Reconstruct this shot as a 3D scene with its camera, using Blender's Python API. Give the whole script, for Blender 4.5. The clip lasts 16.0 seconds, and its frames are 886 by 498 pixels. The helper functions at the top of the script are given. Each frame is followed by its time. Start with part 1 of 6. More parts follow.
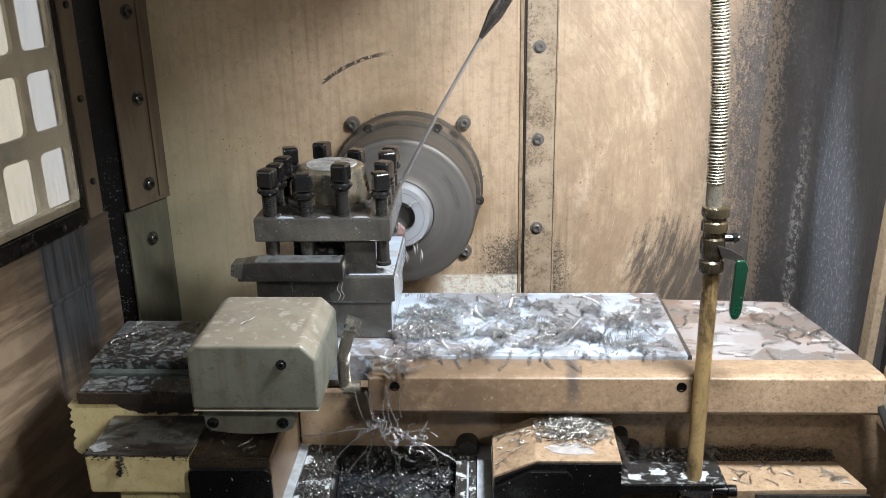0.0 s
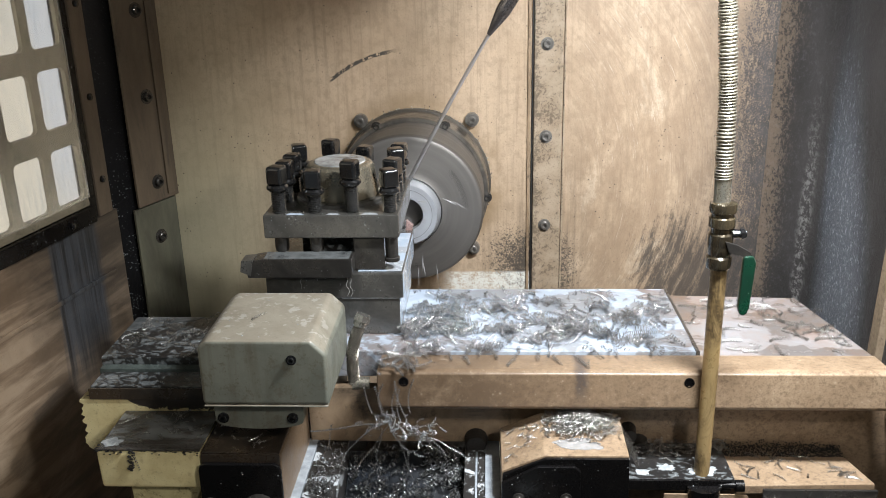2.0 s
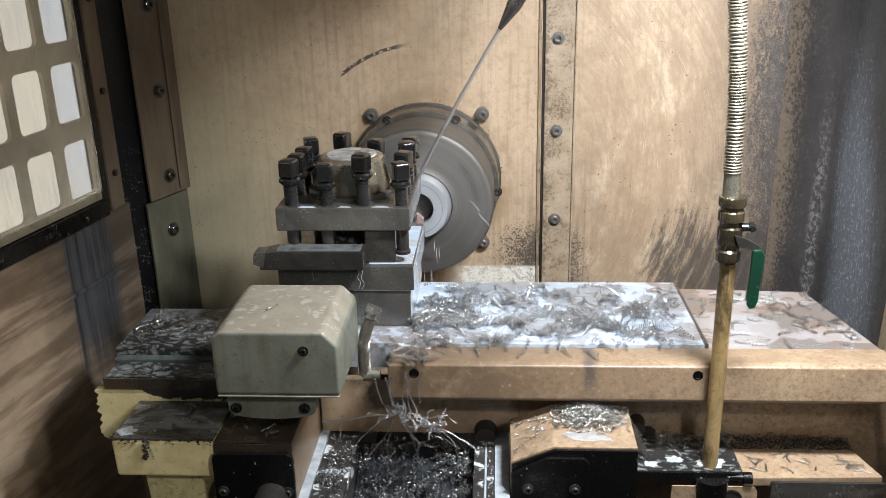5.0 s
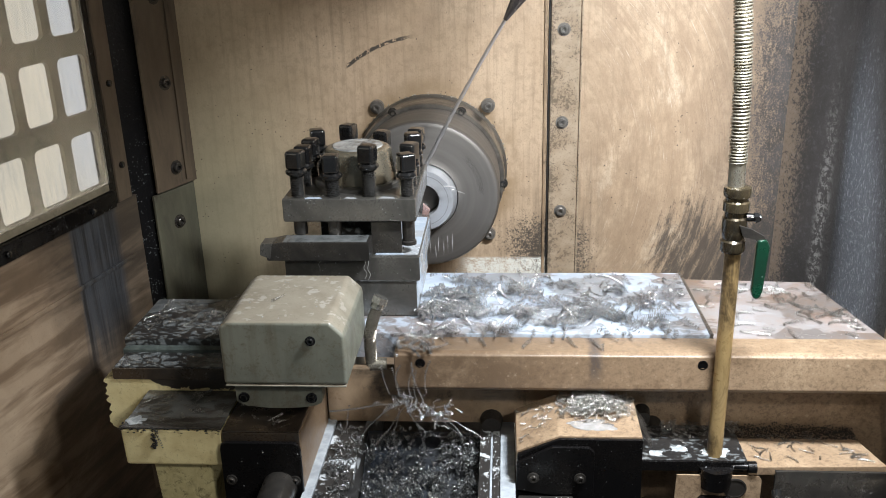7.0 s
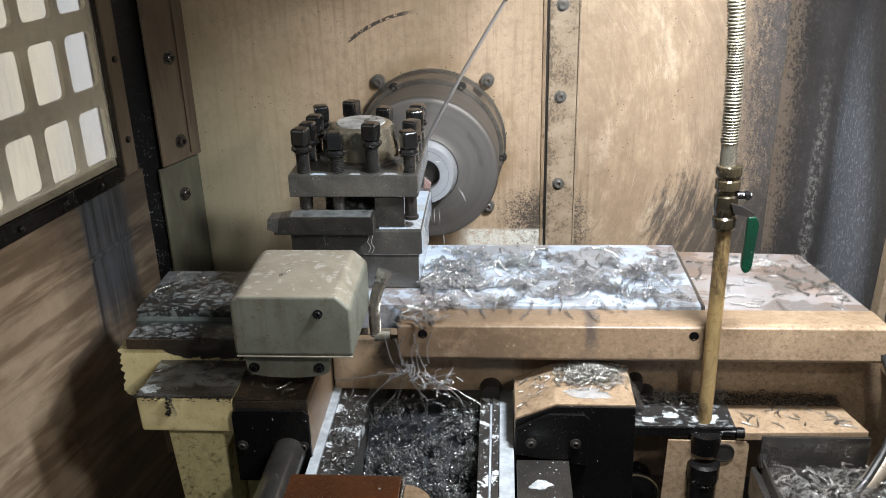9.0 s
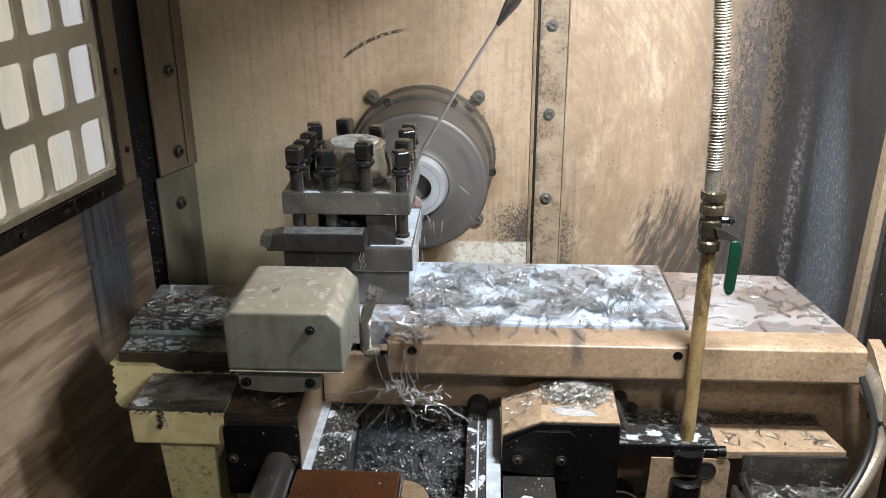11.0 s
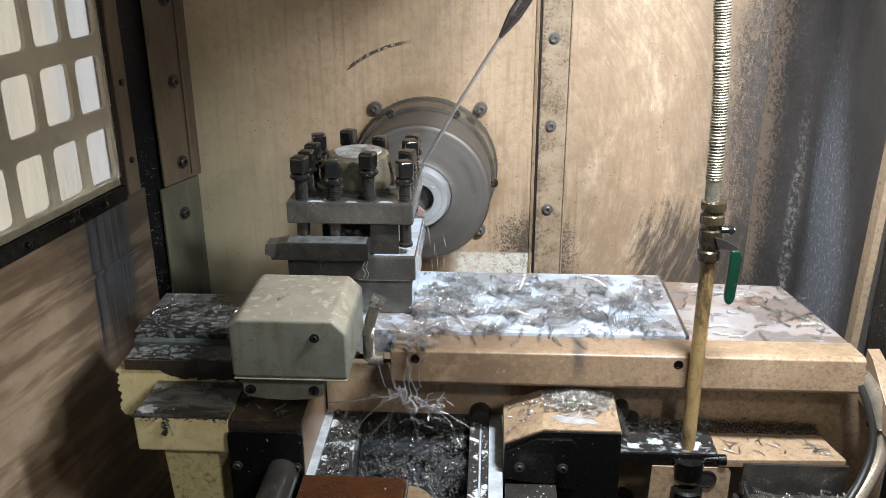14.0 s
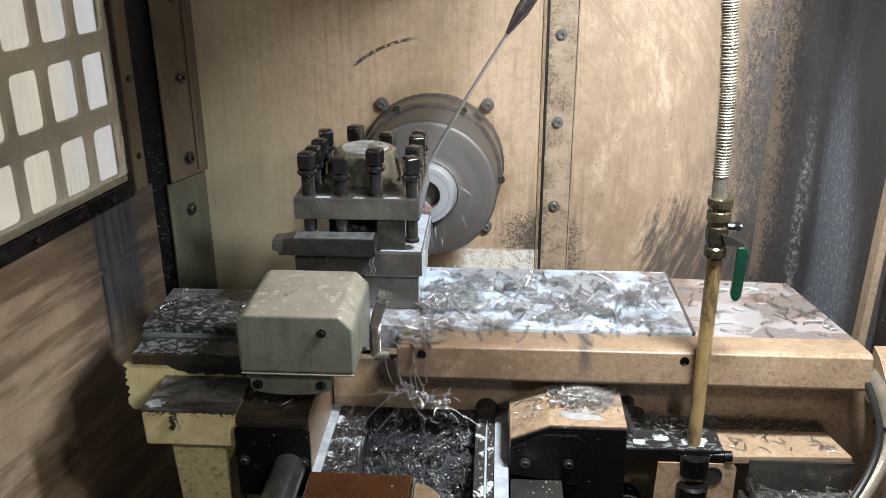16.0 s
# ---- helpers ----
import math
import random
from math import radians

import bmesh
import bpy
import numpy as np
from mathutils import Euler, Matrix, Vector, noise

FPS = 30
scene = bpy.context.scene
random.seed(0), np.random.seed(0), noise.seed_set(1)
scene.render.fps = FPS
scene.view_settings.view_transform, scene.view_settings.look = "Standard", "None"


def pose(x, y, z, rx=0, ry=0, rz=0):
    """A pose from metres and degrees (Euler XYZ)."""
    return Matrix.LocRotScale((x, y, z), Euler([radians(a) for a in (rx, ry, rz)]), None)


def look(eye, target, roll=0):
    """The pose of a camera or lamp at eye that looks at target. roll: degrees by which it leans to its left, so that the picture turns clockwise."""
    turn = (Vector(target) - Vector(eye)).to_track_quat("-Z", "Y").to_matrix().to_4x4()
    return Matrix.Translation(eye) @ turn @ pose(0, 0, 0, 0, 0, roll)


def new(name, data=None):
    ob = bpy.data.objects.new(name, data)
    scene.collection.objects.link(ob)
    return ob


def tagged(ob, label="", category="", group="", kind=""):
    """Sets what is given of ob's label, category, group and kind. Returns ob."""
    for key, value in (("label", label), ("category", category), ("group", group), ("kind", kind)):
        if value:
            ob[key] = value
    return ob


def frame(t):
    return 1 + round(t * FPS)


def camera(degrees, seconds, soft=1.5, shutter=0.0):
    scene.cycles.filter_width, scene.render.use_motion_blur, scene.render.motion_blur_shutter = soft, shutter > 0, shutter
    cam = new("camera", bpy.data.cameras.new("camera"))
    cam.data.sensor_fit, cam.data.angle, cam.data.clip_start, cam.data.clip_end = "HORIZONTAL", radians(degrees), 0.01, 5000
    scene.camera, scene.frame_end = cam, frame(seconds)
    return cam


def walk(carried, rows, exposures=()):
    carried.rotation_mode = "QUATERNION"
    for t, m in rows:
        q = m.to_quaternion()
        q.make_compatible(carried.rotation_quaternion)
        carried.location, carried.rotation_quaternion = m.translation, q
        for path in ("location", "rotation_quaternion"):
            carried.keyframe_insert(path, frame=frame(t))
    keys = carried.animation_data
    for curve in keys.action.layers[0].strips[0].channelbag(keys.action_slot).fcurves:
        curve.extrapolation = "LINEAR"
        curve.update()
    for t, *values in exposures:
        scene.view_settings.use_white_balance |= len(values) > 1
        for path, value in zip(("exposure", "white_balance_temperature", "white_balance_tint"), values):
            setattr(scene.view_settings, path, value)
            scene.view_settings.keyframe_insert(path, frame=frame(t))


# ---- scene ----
cam = camera(53.3, 16.0, soft=0.6, shutter=0.5)
PATH = [
    (0, (0.0735, -1.3481, 1.5478), (-0.0134, 0.5348, 0.8789), -1.05),
    (0.5, (0.0733, -1.3488, 1.5492), (-0.0124, 0.5338, 0.8795), -1.11),
    (1, (0.0733, -1.3486, 1.5479), (-0.0146, 0.5339, 0.8782), -1.15),
    (1.5, (0.0727, -1.3483, 1.5473), (-0.0210, 0.5324, 0.8734), -1.19),
    (2, (0.0723, -1.3497, 1.5484), (-0.0307, 0.5303, 0.8738), -1.27),
    (2.5, (0.0724, -1.3514, 1.5495), (-0.0413, 0.5289, 0.8776), -1.39),
    (3, (0.0732, -1.3524, 1.5498), (-0.0507, 0.5280, 0.8800), -1.49),
    (3.5, (0.0726, -1.3536, 1.5505), (-0.0538, 0.5264, 0.8799), -1.39),
    (4, (0.0723, -1.3525, 1.5501), (-0.0521, 0.5257, 0.8743), -1.32),
    (6.5, (0.0713, -1.3546, 1.5511), (-0.0623, 0.5139, 0.8505), -1.50),
    (7, (0.0725, -1.3548, 1.5510), (-0.0664, 0.5116, 0.8459), -1.55),
    (7.5, (0.0707, -1.3542, 1.5500), (-0.0661, 0.5076, 0.8323), -1.42),
    (8, (0.0700, -1.3610, 1.5563), (-0.0751, 0.4887, 0.8096), -1.53),
    (8.5, (0.0683, -1.3685, 1.5640), (-0.0825, 0.4636, 0.7763), -1.54),
    (9, (0.0701, -1.3784, 1.5768), (-0.0629, 0.4566, 0.7925), -1.52),
    (11.5, (0.0639, -1.4156, 1.5945), (-0.0327, 0.4342, 0.8403), -0.15),
    (12, (0.0624, -1.4166, 1.5962), (-0.0284, 0.4378, 0.8523), -0.12),
    (12.5, (0.0641, -1.4168, 1.5951), (-0.0287, 0.4394, 0.8564), -0.08),
    (13, (0.0631, -1.4167, 1.5949), (-0.0302, 0.4392, 0.8553), -0.06),
    (13.5, (0.0640, -1.4179, 1.5953), (-0.0367, 0.4373, 0.8549), -0.18),
    (14, (0.0638, -1.4196, 1.5943), (-0.0393, 0.4361, 0.8557), -0.21),
    (14.5, (0.0644, -1.4187, 1.5957), (-0.0422, 0.4353, 0.8534), -0.23),
    (15, (0.0641, -1.4190, 1.5951), (-0.0456, 0.4341, 0.8510), -0.33),
    (15.5, (0.0634, -1.4198, 1.5953), (-0.0482, 0.4326, 0.8494), -0.32),
    (16, (0.0630, -1.4192, 1.5951), (-0.0531, 0.4323, 0.8479), -0.21),
]
walk(cam, [(t, look(eye, target, roll)) for t, eye, target, roll in PATH])

# ---- world and lights ----
world = bpy.data.worlds.new("workshop")
scene.world = world
world.use_nodes = True
world.node_tree.nodes["Background"].inputs["Color"].default_value = (0.80, 0.92, 1.0, 1)
world.node_tree.nodes["Background"].inputs["Strength"].default_value = 0.09


def bar_lamp(name, eye, target, length, width, watts, colour):
    data = bpy.data.lights.new(name, "AREA")
    data.shape, data.size, data.size_y, data.energy, data.color = "RECTANGLE", length, width, watts, colour
    data.spread = radians(145)
    ob = new(name, data)
    ob.matrix_world = look(eye, target)
    return ob


# the machine's lamp under the roof, on the operator's side of the tool post
bar_lamp("machine_lamp", (0.36, -0.68, 1.76), (0.36, -0.32, 1.0), 0.18, 0.06, 12.9, (0.935, 0.965, 1.0))
# a second lamp, unseen, added at the open side to light the lower door
bar_lamp("door_lamp", (0.44, -1.21, 1.70), (-0.50, -0.45, 0.95), 0.08, 0.08, 2.5, (1.0, 0.95, 0.88))


# ---- materials ----
def rgb(c):
    return (c[0], c[1], c[2], 1)


class Mat:
    """A node material with short calls for the nodes that recur."""

    def __init__(self, name, rough=0.5, metal=0.0, ior=1.5):
        self.m = bpy.data.materials.new(name)
        self.m.use_nodes = True
        self.t = self.m.node_tree
        self.b = self.t.nodes["Principled BSDF"]
        self.b.inputs["Roughness"].default_value = rough
        self.b.inputs["Metallic"].default_value = metal
        self.b.inputs["IOR"].default_value = ior
        self.co = self.t.nodes.new("ShaderNodeTexCoord").outputs["Object"]

    def put(self, value, socket):
        if isinstance(value, (int, float)):
            socket.default_value = value
        elif isinstance(value, (tuple, list)):
            socket.default_value = rgb(value) if socket.type == "RGBA" else value
        else:
            self.t.links.new(value, socket)

    def mapped(self, scale=(1, 1, 1), rot=(0, 0, 0), loc=(0, 0, 0), co=None):
        n = self.t.nodes.new("ShaderNodeMapping")
        n.inputs["Scale"].default_value, n.inputs["Location"].default_value = scale, loc
        n.inputs["Rotation"].default_value = [radians(a) for a in rot]
        self.t.links.new(co or self.co, n.inputs["Vector"])
        return n.outputs["Vector"]

    def noise(self, scale, detail=5, rough=0.6, co=None, warp=0.0):
        n = self.t.nodes.new("ShaderNodeTexNoise")
        n.inputs["Scale"].default_value, n.inputs["Detail"].default_value = scale, detail
        n.inputs["Roughness"].default_value, n.inputs["Distortion"].default_value = rough, warp
        self.t.links.new(co or self.co, n.inputs["Vector"])
        return n.outputs["Fac"]

    def warped(self, scale, amount, co=None):
        n = self.t.nodes.new("ShaderNodeTexNoise")
        n.inputs["Scale"].default_value, n.inputs["Detail"].default_value = scale, 3
        self.t.links.new(co or self.co, n.inputs["Vector"])
        s = self.t.nodes.new("ShaderNodeVectorMath")
        s.operation = "MULTIPLY_ADD"
        self.t.links.new(n.outputs["Color"], s.inputs[0])
        s.inputs[1].default_value = (amount, amount, amount)
        self.t.links.new(co or self.co, s.inputs[2])
        return s.outputs[0]

    def cells(self, scale, co=None, feature="F1"):
        n = self.t.nodes.new("ShaderNodeTexVoronoi")
        n.feature = feature
        n.inputs["Scale"].default_value = scale
        self.t.links.new(co or self.co, n.inputs["Vector"])
        return n.outputs["Distance"]

    def ramp(self, value, lo, hi, a=0.0, b=1.0):
        n = self.t.nodes.new("ShaderNodeMapRange")
        n.interpolation_type = "SMOOTHSTEP"
        for key, v in (("Value", value), ("From Min", lo), ("From Max", hi), ("To Min", a), ("To Max", b)):
            self.put(v, n.inputs[key])
        return n.outputs["Result"]

    def math(self, op, a, b=0.0, clamp=False):
        n = self.t.nodes.new("ShaderNodeMath")
        n.operation, n.use_clamp = op, clamp
        self.put(a, n.inputs[0]), self.put(b, n.inputs[1])
        return n.outputs[0]

    def lift(self, value, by, plus):
        """value * by + plus"""
        return self.math("ADD", self.math("MULTIPLY", value, by), plus, True)

    def mix(self, fac, a, b):
        n = self.t.nodes.new("ShaderNodeMix")
        n.data_type = "RGBA"
        self.put(fac, n.inputs[0]), self.put(a, n.inputs[6]), self.put(b, n.inputs[7])
        return n.outputs[2]

    def axes(self):
        n = self.t.nodes.new("ShaderNodeSeparateXYZ")
        self.t.links.new(self.co, n.inputs[0])
        return n.outputs

    def join(self, x, y, z):
        n = self.t.nodes.new("ShaderNodeCombineXYZ")
        self.put(x, n.inputs[0]), self.put(y, n.inputs[1]), self.put(z, n.inputs[2])
        return n.outputs[0]

    def bump(self, height, strength=0.3, distance=0.002):
        n = self.t.nodes.new("ShaderNodeBump")
        n.inputs["Strength"].default_value, n.inputs["Distance"].default_value = strength, distance
        self.put(height, n.inputs["Height"])
        self.t.links.new(n.outputs["Normal"], self.b.inputs["Normal"])

    def colour(self, c):
        self.put(c, self.b.inputs["Base Color"])

    def rough(self, r):
        self.put(r, self.b.inputs["Roughness"])

    def metal(self, r):
        self.put(r, self.b.inputs["Metallic"])


def grimy(name, light, dark, grime, rough=0.55, metal=0.0, amount=0.5, size=14.0, grain=220.0, streak=(1, 1, 1), bump=0.25, speck=0.0):
    """Paint or metal with broad variation, streaked grime, fine grain and specks."""
    m = Mat(name, rough, metal)
    broad = m.noise(size, 6, 0.65, m.mapped(streak), 0.4)
    fine = m.noise(grain, 4, 0.7)
    base = m.mix(m.ramp(broad, 0.3, 0.7), light, dark)
    dirt = m.noise(size * 0.7, 8, 0.72, m.mapped(streak, loc=(3.1, 1.7, 0.4)), 0.8)
    mask = m.math("MULTIPLY", m.ramp(dirt, 0.75 - amount * 0.5, 0.95 - amount * 0.5), m.ramp(fine, 0.25, 0.6, 0.6, 1.0))
    base = m.mix(mask, base, grime)
    if speck:
        dots = m.ramp(m.cells(170.0), 0.10, 0.16, 1.0, 0.0)
        keep = m.ramp(m.noise(60.0, 2), 0.62 - speck, 0.70 - speck)
        base = m.mix(m.math("MULTIPLY", dots, keep), base, (0.55, 0.57, 0.57))
    m.colour(base)
    m.rough(m.math("ADD", m.ramp(dirt, 0.3, 0.7, rough - 0.12, rough + 0.12), m.ramp(fine, 0.3, 0.7, -0.05, 0.05), True))
    m.bump(m.math("ADD", fine, m.math("MULTIPLY", broad, 2.0)), bump, 0.0006)
    return m.m


def wall_material(name="sheet_wall"):
    """Tan painted sheet: fine scour marks round the spindle, speckled soot to one side, runs down the sheet."""
    m = Mat(name, 0.55)
    x, y, z = m.axes()
    dx, dz = m.math("ADD", x, 0.04), m.math("SUBTRACT", z, 1.178)
    ang = m.math("ARCTAN2", dz, dx)
    rad = m.math("SQRT", m.math("ADD", m.math("MULTIPLY", dx, dx), m.math("MULTIPLY", dz, dz)))
    arcs = m.noise(1.0, 8, 0.75, m.join(m.math("MULTIPLY", ang, 5.5), m.math("MULTIPLY", rad, 170.0), 0.3), 0.5)
    hair = m.noise(1.0, 5, 0.7, m.join(m.math("MULTIPLY", ang, 9.0), m.math("MULTIPLY", rad, 620.0), 1.3), 0.2)
    runs = m.noise(1.0, 7, 0.7, m.mapped((130, 130, 5)), 0.2)
    broad = m.noise(5.0, 6, 0.6, None, 0.5)
    mottle = m.noise(34.0, 8, 0.72, m.mapped((1, 1, 0.7)), 0.3)
    fine = m.noise(420.0, 4, 0.75)
    spots = m.noise(120.0, 6, 0.8)
    speckle = m.noise(380.0, 5, 0.8)
    base = m.mix(m.ramp(broad, 0.3, 0.7), (0.575, 0.44, 0.31), (0.445, 0.325, 0.215))
    right = m.ramp(x, 0.16, 0.25)
    base = m.mix(m.math("MULTIPLY", m.ramp(mottle, 0.42, 0.62), m.lift(right, 0.40, 0.28)), base, (0.36, 0.26, 0.175))
    base = m.mix(m.math("MULTIPLY", m.ramp(arcs, 0.44, 0.62), m.math("MULTIPLY", right, 0.55)), base, (0.31, 0.22, 0.145))
    zone = m.noise(1.0, 7, 0.66, m.join(m.math("MULTIPLY", ang, 2.2), m.math("MULTIPLY", rad, 15.0), 7.3), 0.9)
    base = m.mix(m.math("MULTIPLY", m.ramp(zone, 0.44, 0.60), m.math("MULTIPLY", right, 0.5)), base, (0.29, 0.20, 0.13))
    base = m.mix(m.math("MULTIPLY", m.ramp(zone, 0.44, 0.34), m.math("MULTIPLY", right, 0.45)), base, (0.66, 0.55, 0.42))
    base = m.mix(m.math("MULTIPLY", m.ramp(hair, 0.56, 0.66), m.math("MULTIPLY", m.ramp(arcs, 0.45, 0.6), m.math("MULTIPLY", right, 0.6))), base, (0.74, 0.64, 0.52))
    base = m.mix(m.math("MULTIPLY", m.ramp(runs, 0.47, 0.66), 0.45), base, (0.29, 0.21, 0.14))
    base = m.mix(m.math("MULTIPLY", m.ramp(m.noise(70.0, 6, 0.75), 0.48, 0.60), 0.34), base, (0.30, 0.22, 0.145))
    base = m.mix(m.math("MULTIPLY", m.ramp(speckle, 0.52, 0.64), 0.34), base, (0.20, 0.145, 0.095))
    # brown oily ring round the flange
    base = m.mix(m.math("MULTIPLY", m.ramp(m.math("ABSOLUTE", m.math("SUBTRACT", rad, 0.118)), 0.035, 0.0), m.ramp(broad, 0.35, 0.6)), base, (0.30, 0.21, 0.12))
    # black spatter low beside the spindle and towards the joint
    low = m.ramp(m.math("ADD", z, m.math("MULTIPLY", m.math("SUBTRACT", broad, 0.5), 0.15)), 1.19, 1.03)
    near = m.math("MULTIPLY", m.ramp(x, -0.02, 0.135), m.ramp(x, 0.28, 0.16))
    dens = m.math("MULTIPLY", low, near)
    spat = m.ramp(m.math("ADD", m.math("MULTIPLY", speckle, 0.6), m.math("MULTIPLY", spots, 0.4)), m.math("SUBTRACT", 0.66, m.math("MULTIPLY", dens, 0.235)), m.math("SUBTRACT", 0.71, m.math("MULTIPLY", dens, 0.235)))
    base = m.mix(m.math("MULTIPLY", spat, 0.9), base, (0.03, 0.029, 0.028))
    haze = m.math("MULTIPLY", m.math("MULTIPLY", m.ramp(m.math("ABSOLUTE", m.math("SUBTRACT", x, 0.164)), 0.075, 0.02), m.ramp(runs, 0.35, 0.7)), m.ramp(z, 1.28, 1.0))
    base = m.mix(m.math("MULTIPLY", haze, 0.6), base, (0.10, 0.08, 0.06))
    # bare scraped patch at the foot
    bare = m.math("MULTIPLY", m.ramp(z, 1.027, 1.022), m.math("MULTIPLY", m.ramp(x, -0.01, 0.02), m.ramp(x, 0.146, 0.140)))
    bare = m.math("MULTIPLY", bare, m.ramp(m.math("ADD", m.math("MULTIPLY", speckle, 0.55), m.math("MULTIPLY", m.noise(75.0, 7, 0.8), 0.45)), 0.44, 0.52))
    base = m.mix(bare, base, (0.80, 0.80, 0.74))
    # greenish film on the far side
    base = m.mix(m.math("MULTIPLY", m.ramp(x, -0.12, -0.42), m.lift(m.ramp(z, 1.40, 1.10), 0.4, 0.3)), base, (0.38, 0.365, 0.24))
    # brown grime, then speckled soot
    wander = m.math("MULTIPLY", m.math("SUBTRACT", m.noise(9.0, 8, 0.75, m.mapped((1, 1, 0.5))), 0.5), 0.16)
    grit = m.math("SUBTRACT", m.math("ADD", m.math("MULTIPLY", speckle, 0.5), m.math("MULTIPLY", m.noise(150.0, 8, 0.85, m.mapped((1, 1, 0.5))), 0.5)), 0.5)
    edge = m.math("ADD", x, wander)
    base = m.mix(m.math("MULTIPLY", m.ramp(edge, 0.33, 0.47), m.ramp(mottle, 0.3, 0.6, 0.45, 0.9)), base, (0.165, 0.122, 0.088))
    sootm = m.math("MULTIPLY", m.ramp(m.math("ADD", edge, m.math("MULTIPLY", grit, 0.62)), 0.435, 0.500), 0.90)
    base = m.mix(sootm, base, m.mix(m.ramp(mottle, 0.4, 0.6), (0.026, 0.026, 0.028), (0.052, 0.051, 0.054)))
    sweep = m.noise(1.0, 7, 0.7, m.join(m.math("MULTIPLY", ang, 5.0), m.math("MULTIPLY", rad, 90.0), 4.3), 0.2)
    lowx = m.math("MULTIPLY", m.ramp(x, 0.22, 0.36), m.ramp(z, 1.22, 1.04))
    foot = m.ramp(m.math("ADD", sweep, m.math("MULTIPLY", grit, 0.9)), m.math("SUBTRACT", 0.84, m.math("MULTIPLY", lowx, 0.60)), m.math("SUBTRACT", 1.12, m.math("MULTIPLY", lowx, 0.60)))
    base = m.mix(m.math("MULTIPLY", foot, 0.85), base, (0.045, 0.040, 0.037))
    # a worn black arc above the spindle, ragged and fading to one end
    far = m.math("ABSOLUTE", m.math("ADD", m.math("SUBTRACT", rad, 0.206), m.math("MULTIPLY", m.math("SUBTRACT", spots, 0.5), 0.006)))
    worn = m.math("MULTIPLY", m.ramp(far, 0.0036, 0.0018), m.math("MULTIPLY", m.ramp(ang, 1.66, 1.80), m.ramp(ang, 2.27, 2.23)))
    worn = m.math("MULTIPLY", worn, m.ramp(m.noise(160.0, 3), 0.38, 0.46))
    base = m.mix(worn, base, (0.06, 0.05, 0.04))
    flecks = m.math("MAXIMUM", m.math("MULTIPLY", m.ramp(m.cells(42.0), 0.06, 0.035), m.ramp(m.noise(25.0, 2), 0.50, 0.56)), m.math("MULTIPLY", m.ramp(m.cells(110.0), 0.13, 0.08), m.ramp(m.noise(14.0, 4), 0.50, 0.60)))
    base = m.mix(flecks, base, (0.06, 0.05, 0.04))
    m.colour(base)
    m.rough(m.ramp(sootm, 0.0, 1.0, 0.52, 0.62))
    m.bump(m.math("ADD", m.math("MULTIPLY", m.math("ADD", spots, grit), m.math("ADD", m.math("MULTIPLY", sootm, 2.5), 0.5)), m.math("ADD", fine, m.math("MULTIPLY", hair, right))), 0.28, 0.0012)
    return m.m


def box_material():
    """Grey-cream enamel: brown vertical runs, a dirty bloom, tops toned lighter as if lit, pale dried splashes on them.
    """
    m = Mat("stained_enamel", 0.35)
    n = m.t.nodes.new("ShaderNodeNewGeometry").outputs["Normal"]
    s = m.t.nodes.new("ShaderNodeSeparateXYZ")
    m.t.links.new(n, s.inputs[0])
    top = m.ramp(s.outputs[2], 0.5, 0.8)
    broad = m.noise(14.0, 6, 0.65, None, 0.6)
    runs = m.noise(1.0, 6, 0.65, m.mapped((70, 70, 7)), 0.3)
    fine = m.noise(300.0, 4, 0.7)
    base = m.mix(m.ramp(broad, 0.35, 0.65), (0.180, 0.190, 0.158), (0.125, 0.134, 0.112))
    base = m.mix(m.math("MULTIPLY", m.ramp(runs, 0.44, 0.72), 0.55), base, (0.105, 0.092, 0.066))
    blot = m.noise(75.0, 8, 0.78)
    base = m.mix(m.math("MULTIPLY", m.ramp(blot, 0.50, 0.62), 0.55), base, (0.10, 0.083, 0.056))
    # upward faces paler and beige: light from above put into the colour
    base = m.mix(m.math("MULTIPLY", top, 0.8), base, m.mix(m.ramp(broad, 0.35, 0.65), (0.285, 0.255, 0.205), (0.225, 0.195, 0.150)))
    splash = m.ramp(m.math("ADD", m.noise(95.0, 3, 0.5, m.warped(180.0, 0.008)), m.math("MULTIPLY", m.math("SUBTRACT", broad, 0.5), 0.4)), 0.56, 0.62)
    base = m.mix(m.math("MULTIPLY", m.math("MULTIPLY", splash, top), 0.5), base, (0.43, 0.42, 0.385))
    base = m.mix(m.math("MULTIPLY", m.ramp(fine, 0.60, 0.68), 0.35), base, (0.08, 0.072, 0.055))
    m.colour(base)
    m.rough(m.ramp(broad, 0.3, 0.7, 0.28, 0.45))
    m.bump(m.math("ADD", fine, broad), 0.18, 0.0006)
    return m.m


